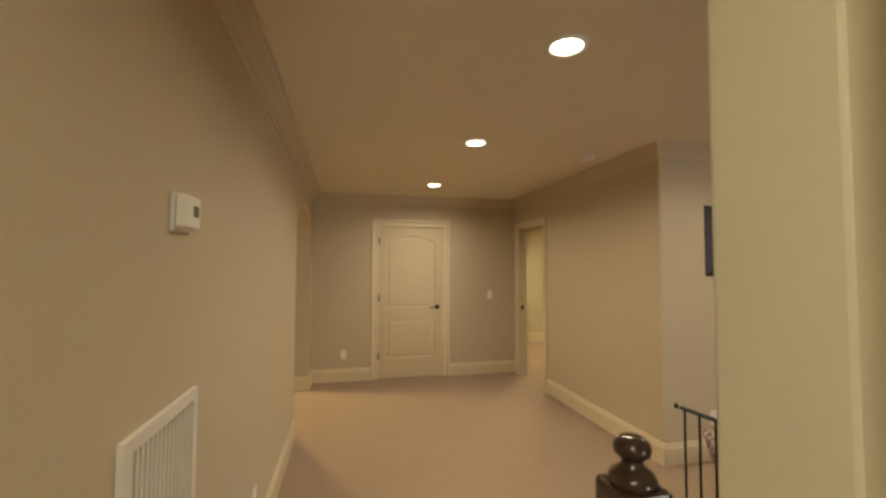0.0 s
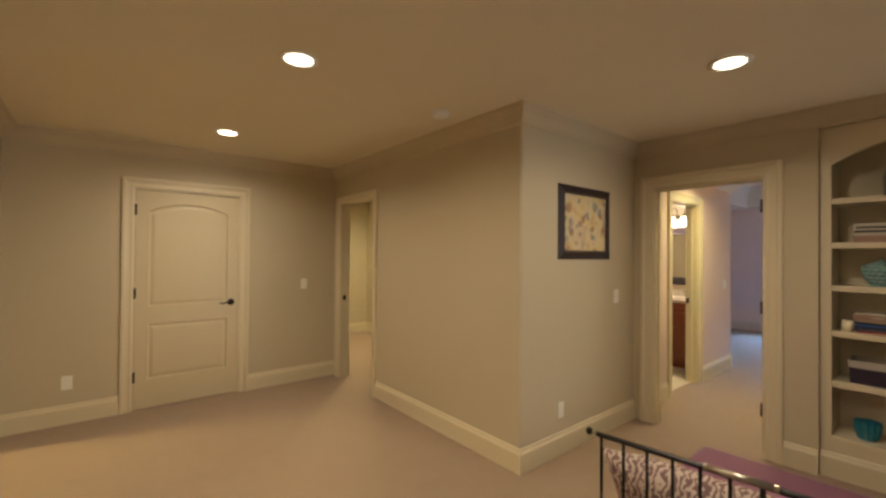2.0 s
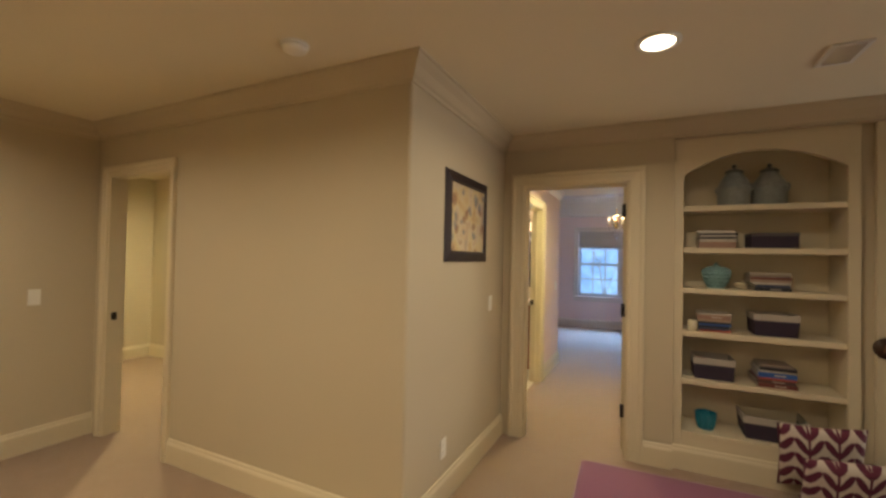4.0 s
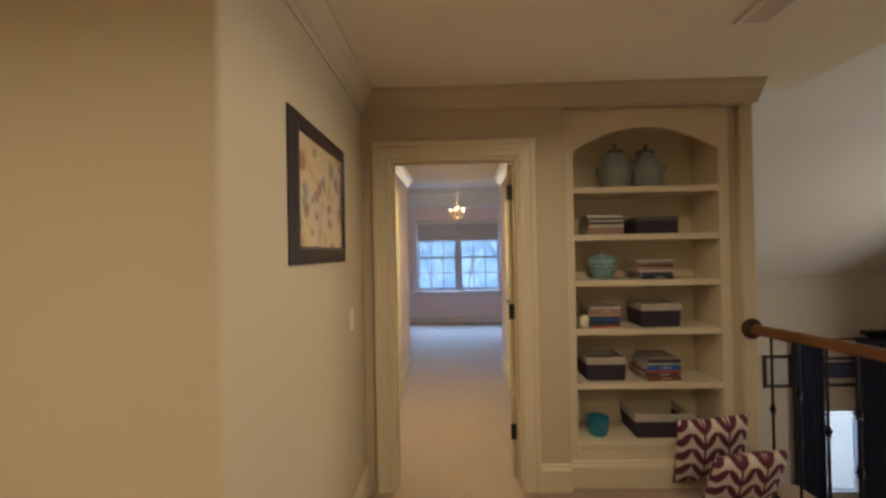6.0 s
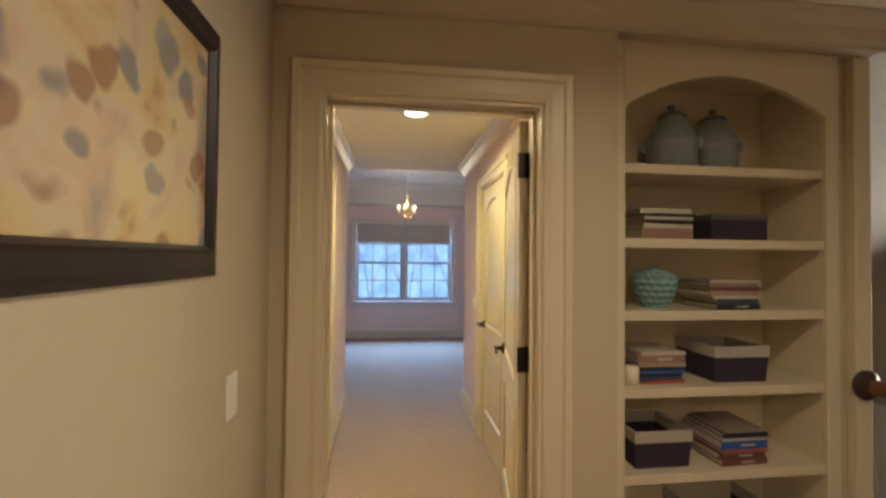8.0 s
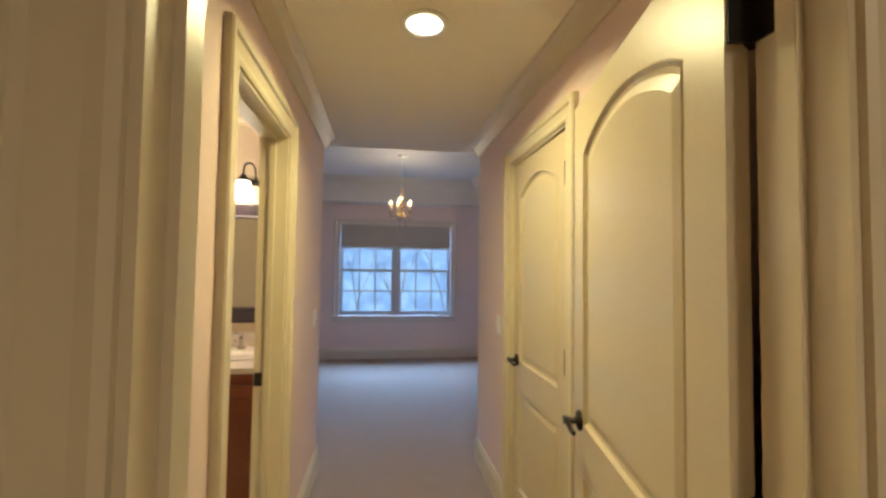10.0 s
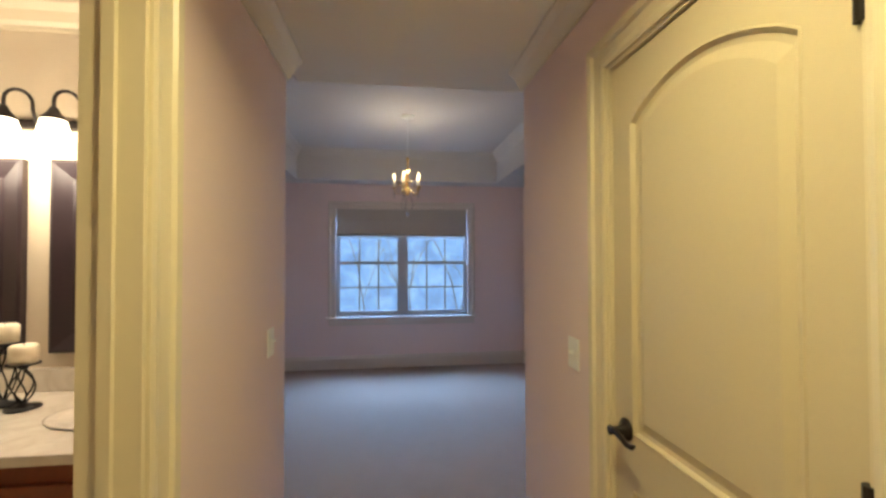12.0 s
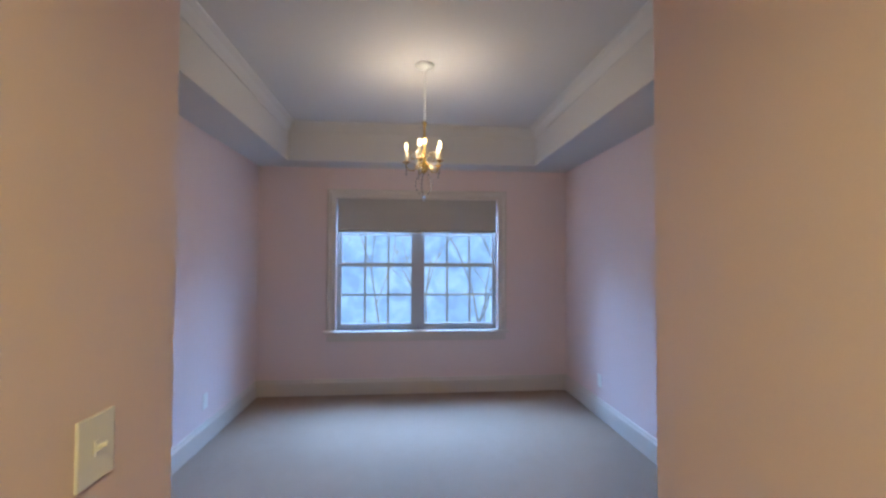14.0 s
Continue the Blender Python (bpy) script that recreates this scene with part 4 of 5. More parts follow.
def book(x, y, z, w, d, t, cover, turn=0.0, bar=False):
    """A closed book lying flat, its spine towards -x."""
    b = thing("book", "closed book lying flat in a stack", "book", x, y, z, turn, "books on the bookcase")
    part("cover", boxes((-d / 2, d / 2, -w / 2, w / 2, 0, 0.0028), (-d / 2, d / 2, -w / 2, w / 2, t - 0.0028, t), (-d / 2, -d / 2 + 0.004, -w / 2, w / 2, 0.0028, t - 0.0028)), COVERS[cover], b)
    part("page_block", boxes((-d / 2 + 0.004, d / 2 - 0.004, -w / 2 + 0.004, w / 2 - 0.004, 0.0028, t - 0.0028)), PAPER, b)
    if bar:
        part("spine_lettering", boxes((-d / 2 - 0.0008, -d / 2, -w * 0.22, w * 0.08, t * 0.4, t * 0.62)), COVERS[9], b, "pale bar of unreadable spine lettering")


def stack(y, z, x, spec):
    rnd = random.Random(int(z * 1000))
    for w, d, t, c in spec:
        book(x + d / 2 + rnd.uniform(0, 0.012), y + rnd.uniform(-0.008, 0.008), z, w, d, t, c, rnd.uniform(-3, 3), 0.02 < t < 0.04)
        z += t + 0.0004


FX = XB + 0.088
stack(1.567, SHELVES[3], FX, [(0.225, 0.21, 0.045, 7), (0.225, 0.21, 0.020, 9), (0.22, 0.2, 0.014, 3), (0.22, 0.2, 0.012, 9), (0.22, 0.2, 0.013, 3), (0.22, 0.2, 0.020, 9)])
stack(1.265, SHELVES[2], FX, [(0.20, 0.21, 0.024, 3), (0.19, 0.21, 0.020, 8), (0.21, 0.21, 0.012, 9), (0.23, 0.2, 0.020, 2), (0.23, 0.2, 0.016, 6), (0.225, 0.2, 0.016, 10), (0.23, 0.19, 0.012, 0)])
stack(1.585, SHELVES[1], FX + 0.02, [(0.19, 0.19, 0.014, 5), (0.19, 0.19, 0.014, 8), (0.19, 0.19, 0.014, 3), (0.195, 0.19, 0.012, 4), (0.2, 0.19, 0.014, 3), (0.205, 0.2, 0.014, 2), (0.205, 0.2, 0.034, 7), (0.2, 0.2, 0.012, 9)])
stack(1.232, SHELVES[0], FX, [(0.215, 0.24, 0.026, 6), (0.215, 0.24, 0.026, 1), (0.21, 0.23, 0.013, 5), (0.21, 0.23, 0.034, 4), (0.205, 0.23, 0.014, 9), (0.20, 0.22, 0.020, 3), (0.18, 0.2, 0.014, 10)])


def basket(x, y, z, w, d, h, label):
    """An open fabric bin with a folded linen rim; it tapers a little towards its foot."""
    b = thing("storage_basket", label, "basket", x, y, z, 0, "storage baskets")
    def ring(s, zz, k=0.0):
        return [(-d / 2 * s + k, -w / 2 * s + k, zz), (d / 2 * s - k, -w / 2 * s + k, zz), (d / 2 * s - k, w / 2 * s - k, zz), (-d / 2 * s + k, w / 2 * s - k, zz)]
    bm = bmesh.new()
    strip(bm, [ring(0.93, 0.0), ring(1.0, h - 0.035), ring(1.0, h - 0.036, 0.006), ring(0.93, 0.006, 0.006)], lambda a, c, e: (a, c, e))
    bm.faces.new([bm.verts.new(p) for p in ring(0.93, 0.0)])
    part("body", bm, BASKET, b)
    bm = bmesh.new()
    strip(bm, [ring(1.012, h - 0.045), ring(1.018, h - 0.004), ring(1.012, h), ring(1.0, h, 0.008), ring(0.985, h - 0.05, 0.008)], lambda a, c, e: (a, c, e))
    bm.faces.ensure_lookup_table()
    bmesh.ops.delete(bm, geom=[bm.faces[-1]], context="FACES_ONLY")
    part("rim", bm, LINEN, b, "folded grey linen rim")


basket(FX + 0.135, 1.232, SHELVES[1], 0.25, 0.24, 0.150, "dark plum fabric bin with a grey linen rim")
basket(FX + 0.135, 1.585, SHELVES[0], 0.25, 0.24, 0.150, "dark plum fabric bin with a grey linen rim")
basket(FX + 0.15, 1.23, SH0, 0.36, 0.27, 0.15, "large dark plum fabric bin with a linen rim")
bx = thing("storage_box", "dark plum closed box beside stacked books", "box", FX + 0.12, 1.245, SHELVES[3], 0)
part("body", boxes((-0.11, 0.11, -0.13, 0.13, 0, 0.085), bevel=0.004), BASKET, bx)
part("lid", boxes((-0.113, 0.113, -0.133, 0.133, 0.085, 0.108), bevel=0.004), surface("grey_plum_card", (0.10, 0.085, 0.09), 0.6), bx)


def jar(x, y, z, s):
    j = thing("lidded_jar", "grey-blue glazed jar with a dark domed lid", "jar", x, y, z, 0, "jars on the top shelf")
    body = [(0, 0), (0.088, 0), (0.096, 0.010), (0.098, 0.118), (0.101, 0.122), (0.101, 0.130), (0.096, 0.136), (0.090, 0.160), (0.076, 0.190), (0.058, 0.214), (0.050, 0.226), (0.050, 0.236), (0, 0.236)]
    part("body", lathe(bmesh.new(), [(r * s, z * s) for r, z in body], 32), GREYC, j, smooth=True)
    cap = [(0.055, 0.236), (0.056, 0.243), (0.048, 0.252), (0.026, 0.262), (0.010, 0.266), (0.008, 0.272), (0.015, 0.280), (0.013, 0.291), (0, 0.296)]
    part("lid", lathe(bmesh.new(), [(r * s, z * s) for r, z in cap], 28), BRONZEG, j, "darker domed lid with a knob", True)
    for a in (60, 240):
        bm = bmesh.new()
        r = 0.094 * s
        c, sn = math.cos(radians(a)), math.sin(radians(a))
        tube(bm, [(c * (r + k), sn * (r + k), zz * s) for k, zz in ((-0.006, 0.150), (0.012 * s, 0.145), (0.016 * s, 0.125), (0.010 * s, 0.105), (-0.003, 0.100))], 0.007 * s, 8)
        part("lug", bm, GREYC, j)


jar(FX + 0.15, 1.455, SHELVES[4], 1.06)
jar(FX + 0.16, 1.245, SHELVES[4], 1.04)


def dimpled_pot():
    p = thing("ceramic_pot", "teal ceramic pot with dimples and a stalk knob", "pot", FX + 0.11, 1.565, SHELVES[2])
    bm = bmesh.new()
    seg, rows = 96, 48
    vs = []
    for r in range(rows + 1):
        q = r / rows
        rad = 0.052 + 0.041 * math.sin(math.pi * min(1, q * 1.35) / 2) if q < 0.74 else 0.093 * math.sqrt(max(0.05, 1 - ((q - 0.74) / 0.27) ** 2))
        row = []
        for k in range(seg):
            th = 2 * math.pi * k / seg
            cell = r // 8
            u = (k + (3 if cell % 2 else 0)) % 6 / 6 * 2 - 1
            v = (r % 8) / 8 * 2 - 1
            dimp = 0.013 * max(0.0, 1 - (u * u + v * v)) * (1 if 0.06 < q < 0.93 else 0)
            row.append(bm.verts.new(((rad - dimp) * math.cos(th), (rad - dimp) * math.sin(th), 0.160 * q)))
        vs.append(row)
    for a, b in zip(vs, vs[1:]):
        for k in range(seg):
            bm.faces.new((a[k], a[(k + 1) % seg], b[(k + 1) % seg], b[k]))
    bm.faces.new(vs[0][::-1])
    bm.faces.new(vs[-1])
    part("body", bm, TEAL, p, smooth=True)
    part("stalk", lathe(bmesh.new(), [(0.026, 0.157), (0.020, 0.166), (0.012, 0.170), (0.013, 0.178), (0.009, 0.184), (0, 0.185)], 16), TEAL, p, smooth=True)


dimpled_pot()
cv = thing("glass_vase", "turquoise ribbed glass vase", "vase", FX + 0.08, 1.625, SH0)
bm = bmesh.new()
lathe(bm, [(0, 0), (0.045, 0), (0.056, 0.03), (0.062, 0.07), (0.066, 0.118), (0.060, 0.118), (0.054, 0.06), (0.04, 0.012), (0, 0.010)], 24)
for v in bm.verts:
    a = math.atan2(v.co.y, v.co.x)
    k = 1 + 0.07 * math.cos(12 * a)
    v.co.x *= k
    v.co.y *= k
part("body", bm, CYAN, cv)
cn = thing("candle", "short ivory pillar candle on the shelf", "candle", FX + 0.035, 1.715, SHELVES[1])
part("wax", lathe(bmesh.new(), [(0, 0), (0.029, 0), (0.030, 0.070), (0.022, 0.075), (0, 0.072)], 20), WAX, cn, smooth=True)
part("wick", lathe(bmesh.new(), [(0, 0.071), (0.001, 0.071), (0.001, 0.082), (0, 0.082)], 6), IRON, cn)


# ---- reading nook ----
def cushion(bm, w, h, t, n=18):
    """A plump square cushion in its own x, y, with z through it."""
    for sg in (1, -1):
        g = []
        for i in range(n + 1):
            row = []
            for k in range(n + 1):
                u, v = 2 * i / n - 1, 2 * k / n - 1
                puff = ((1 - u ** 2) * (1 - v ** 2)) ** 0.42
                pin = 1 - 0.07 * (1 - abs(u)) * abs(v) ** 3 - 0.0
                pin2 = 1 - 0.07 * (1 - abs(v)) * abs(u) ** 3
                row.append(bm.verts.new((u * w / 2 * pin2, v * h / 2 * pin, sg * (t / 2 * puff + 0.006 * noise.noise((u * 2, v * 2, sg))))))
            g.append(row)
        for i in range(n):
            for k in range(n):
                bm.faces.new((g[i][k], g[i + 1][k], g[i + 1][k + 1], g[i][k + 1]))
    bmesh.ops.remove_doubles(bm, verts=bm.verts, dist=0.012)
    return bm


def pillow(label, m, w, h, t, material):
    p = new("throw_pillow")
    tagged(p, label, "pillow", "throw pillows")
    part("cover", cushion(bmesh.new(), w, h, t), material, p, smooth=True)
    p.matrix_world = m
    return p


mat_ob = thing("floor_mattress", "low plum purple floor mattress on the carpet", "floor mattress", 3.19, 1.76, 0.0, 2)
bm = block(bmesh.new(), -0.93, 0.93, -0.60, 0.62, 0.0, 0.115, bevel=0.03)
part("cover", bm, PURPLE, mat_ob, smooth=False)
pillow("plum and cream leaf-print pillow leaning on the bookcase", pose(4.395, 1.06, 0.295) @ pose(0, 0, 0, 90, 0, -88) @ pose(0, 0, 0, 14, 0, 4), 0.43, 0.43, 0.13, LEAFP)
pillow("plum and cream leaf-print pillow propped in front of another", pose(4.21, 1.0, 0.205) @ pose(0, 0, 0, 90, 0, -84) @ pose(0, 0, 0, 22, 0, 3), 0.43, 0.40, 0.13, LEAFP)
pillow("large taupe and cream printed cushion on the mattress", pose(2.50, 1.81, 0.44) @ pose(0, 0, 0, 90, 0, 97) @ pose(0, 0, 0, -28, 0, 0), 0.80, 0.54, 0.24, ZEBRA)


def iron_headboard():
    h = thing("iron_headboard", "black wrought iron headboard of thin upright bars", "headboard")
    a, b = Vector((2.135, 2.10, 0)), Vector((2.245, 1.20, 0))
    d = (b - a).normalized()
    z = Vector((0, 0, 1))
    part("top_rail", tube(bmesh.new(), [a + z * 0.817, b + z * 0.817], 0.0095, 10), IRON, h)
    part("bottom_rail", tube(bmesh.new(), [a + z * 0.16, b + z * 0.16], 0.008, 8), IRON, h)
    part("finial", lathe(bmesh.new(), [(0, -0.014), (0.010, -0.010), (0.0135, 0), (0.010, 0.010), (0, 0.014)], 14, Matrix.Translation(a - d * 0.028 + z * 0.819)), IRON, h, smooth=True)
    part("collar", tube(bmesh.new(), [a - d * 0.018 + z * 0.818, a + d * 0.004 + z * 0.818], 0.006, 8), NICKEL, h)
    n = 12
    for i in range(n):
        p = a + d * (0.018 + 0.0785 * i)
        thick = i in (0, 6, 11)
        part("bar", tube(bmesh.new(), [p + z * (0.0 if thick else 0.16), p + z * 0.812], 0.0075 if i == 6 else 0.0055, 8), IRON, h)
    part("sleeve", tube(bmesh.new(), [a + d * (0.018 + 0.0785 * i) + z * 0.819 for i in (4.25, 6.35)], 0.0112, 10), NICKEL, h, "bright bare metal sleeve on the rail", True)
    for i in (4.2, 6.4):
        p = a + d * (0.018 + 0.0785 * i) + z * 0.819
        part("collar", tube(bmesh.new(), [p - d * 0.006, p + d * 0.006], 0.012, 8), NICKEL, h)


iron_headboard()


# ---- stair railing ----
def newel():
    n = thing("newel_post", "dark turned newel post with a glossy ball cap", "newel post", 1.126, 1.135, 0)
    part("shaft", boxes((-0.058, 0.058, -0.058, 0.058, 0, 1.045), bevel=0.016), DARKW, n)
    part("neck", lathe(bmesh.new(), [(0.050, 1.042), (0.050, 1.056), (0.044, 1.068), (0.030, 1.078), (0.022, 1.086), (0.021, 1.094), (0.026, 1.100)], 28), DARKW, n, smooth=True)
    part("ball_cap", lathe(bmesh.new(), [(0.0, 1.096), (0.026, 1.098), (0.036, 1.106), (0.039, 1.118), (0.036, 1.130), (0.026, 1.140), (0.012, 1.145), (0, 1.146)], 28), DARKW, n, smooth=True)


newel()


def railing():
    r = thing("stair_railing", "curved oak handrail on black iron balusters", "railing")
    key = [(1.17, 1.10), (1.45, 0.86), (1.9, 0.67), (2.5, 0.575), (3.2, 0.565), (3.75, 0.585), (4.15, 0.64), (4.505, 0.712)]
    pts = []
    for i in range(len(key) - 1):
        p0, p1, p2, p3 = (Vector(key[max(0, min(len(key) - 1, k))]) for k in (i - 1, i, i + 1, i + 2))
        for s in range(8):
            t = s / 8
            pts.append(0.5 * ((2 * p1) + (p2 - p0) * t + (2 * p0 - 5 * p1 + 4 * p2 - p3) * t * t + (3 * p1 - p0 - 3 * p2 + p3) * t ** 3))
    pts.append(Vector(key[-1]))
    section = [(-0.030, 0.0), (-0.022, 0.034), (-0.008, 0.046), (0.008, 0.046), (0.022, 0.034), (0.030, 0.0), (0.022, -0.012), (-0.022, -0.012)]
    bm = bmesh.new()
    rings = []
    for i, p in enumerate(pts):
        d = (pts[min(i + 1, len(pts) - 1)] - pts[max(i - 1, 0)]).normalized()
        s = Vector((-d.y, d.x))
        rings.append([bm.verts.new((p.x + s.x * a, p.y + s.y * a, 0.955 + z)) for a, z in section])
    for a, b in zip(rings, rings[1:]):
        for k in range(8):
            bm.faces.new((a[k], a[(k + 1) % 8], b[(k + 1) % 8], b[k]))
    bm.faces.new(rings[0])
    bm.faces.new(rings[-1])
    part("handrail", bm, OAK, r, "glossy stained oak handrail")
    part("rosette", lathe(bmesh.new(), [(0, 0), (0.062, 0), (0.064, 0.010), (0.055, 0.018), (0.045, 0.020), (0.038, 0.028), (0, 0.030)], 28, Matrix.Translation((XB + 0.045, 0.717, 0.972)) @ pose(0, 0, 0, 0, -90)), DARKW, r, "dark turned oak wall rosette", True)
    acc, last, i = 0.0, pts[-1], 0
    for p in reversed(pts):
        acc += (p - last).length
        last = p
        if acc > 0.105:
            acc = 0.0
            i += 1
            q = Vector((p.x, p.y, 0))
            bal = part("baluster", tube(bmesh.new(), [q + Vector((0, 0, 0.0)), q + Vector((0, 0, 0.946))], 0.0075, 6), IRON, r)
            for z in ((0.52,) if i % 2 else (0.38, 0.66)):
                k = part("knuckle", lathe(bmesh.new(), [(0.008, -0.030), (0.015, -0.024), (0.010, -0.012), (0.019, -0.004), (0.019, 0.004), (0.010, 0.012), (0.015, 0.024), (0.008, 0.030)], 8, Matrix.Translation(q + Vector((0, 0, z)))), IRON, bal)
            part("shoe", boxes((q.x - 0.014, q.x + 0.014, q.y - 0.014, q.y + 0.014, 0, 0.02)), IRON, bal)


railing()


# ---- great room window, curtains ----
def great_room():
    w = setting("window_2", "bright window behind white slatted blinds", "window")
    part("window_frame", boxes((8.50, 8.58, -3.62, -3.58, -2.35, -1.02), (8.50, 8.58, -3.06, -3.02, -2.35, -1.02), (8.50, 8.58, -3.58, -3.06, -1.06, -1.02), (8.50, 8.58, -3.58, -3.06, -2.35, -2.31)), VINYL, w)
    g = part("pane", boxes((8.56, 8.565, -3.58, -3.06, -2.31, -1.06)), GLASS, w, "clear glass pane")
    g.visible_shadow = False
    bl = thing("window_blind", "white horizontal slat blind in the window", "blind")
    for i in range(30):
        z = -1.08 - i * 0.041
        bm = boxes((8.512, 8.545, -3.575, -3.065, z - 0.0015, z + 0.0015))
        bmesh.ops.rotate(bm, verts=bm.verts, cent=(8.528, -3.3, z), matrix=Matrix.Rotation(radians(-28), 3, "Y"))
        part("slat", bm, VINYL, bl)
    part("headrail", boxes((8.505, 8.55, -3.578, -3.062, -1.075, -1.055)), VINYL, bl)
    for y0, y1 in ((-3.05, -2.60), (-4.12, -3.55)):
        c = thing("curtain", "long navy curtain panel hanging in folds", "curtain", 8.43, 0, 0, group="curtains")
        bm = bmesh.new()
        n = 40
        a, b = [], []
        for k in range(n + 1):
            y = y0 + (y1 - y0) * k / n
            x = 0.03 * math.sin(k * 1.15) + 0.008 * math.sin(k * 2.9)
            a.append((x, y))
        for off in (0.0, 0.006):
            lo = [bm.verts.new((x + off, y, -2.74)) for x, y in a]
            hi = [bm.verts.new((x * 0.8 + off, y, 0.03)) for x, y in a]
            for k in range(n):
                bm.faces.new((lo[k], lo[k + 1], hi[k + 1], hi[k]))
        part("cloth", bm, NAVY, c, smooth=True)
    rd = thing("curtain_rod", "dark curtain rod with square finials above the window", "curtain rod")
    part("rod", tube(bmesh.new(), [(8.42, -2.5, 0.05), (8.42, -4.2, 0.05)], 0.014, 10), IRON, rd)
    for y in (-2.5, -4.2):
        part("finial", boxes((8.39, 8.45, y - 0.03, y + 0.03, 0.02, 0.08), bevel=0.008), IRON, rd)
        part("bracket", boxes((8.42, 8.5, y * 0.985 - 0.01, y * 0.985 + 0.01, 0.03, 0.06)), IRON, rd)
    for y0, y1, z0, z1 in ((-4.24, -3.66, 0.11, 0.17), (-4.16, -3.74, 0.065, 0.11)):
        part("cornice", boxes((8.38, 8.5, y0, y1, z0, z1), bevel=0.006), IRON, rd)
    tr = thing("window_valance", "dark navy valance between thin bars over the window", "valance")
    part("panel", boxes((8.44, 8.5, -3.56, -3.04, -0.55, -0.32), bevel=0.006), NAVY, tr)
    for z in (-0.25, -0.66):
        part("bar", boxes((8.44, 8.5, -3.56, -3.04, z - 0.016, z + 0.016)), IRON, tr)
    framed("framed_picture", "small picture in a dark frame beside a curtain", "picture", pose(8.5, -2.40, -0.45, 0, 0, -90), 0.42, 0.50, 0.05, LINEN, "print", 0.025)
    d6 = setting("door_6", "white painted panel door in the great room", "door")
    fS = lambda u, v, w: (8.44 - u, -4.3 + w, -2.75 + v)
    casing(d6, 0.09, 0.95, 2.08, fS, 0.09, WHITE)
    leaf(d6, 0.85, 2.07, lambda u, v, w: (8.345 - u, -4.276 + w, -2.745 + v), t=0.022, both=False, material=WHITE)


great_room()
solid("backdrop", boxes((10.2, 10.25, -6.5, 0.2, -4.0, -0.2)), glow("bright_overcast_outdoors", (0.72, 0.85, 1.0), 3.2), "bright overcast daylight outside the lower window", "backdrop", "structure")


# ---- beyond the arch ----
def shelf_unit():
    s = thing("shelf_unit", "cream wall shelves in a lit closet", "shelves", -0.62, 6.82, 0)
    part("side_panel", boxes((-0.5, -0.48, -0.17, 0.17, 0, 2.1)), TRIM, s)
    part("side_panel", boxes((0.5, 0.52, -0.17, 0.17, 0, 2.1)), TRIM, s)
    for z in (0.05, 0.45, 0.85, 1.2, 1.55, 1.9, 2.08):
        part("shelf", boxes((-0.48, 0.5, -0.17, 0.17, z, z + 0.022)), TRIM, s)
    part("back_panel", boxes((-0.48, 0.5, 0.165, 0.175, 0, 2.1)), TRIM, s)


shelf_unit()


# ---- bathroom ----
XM = XE - 0.1
VY0, VY1, VX = HL + T + 0.004, 4.9, 6.52


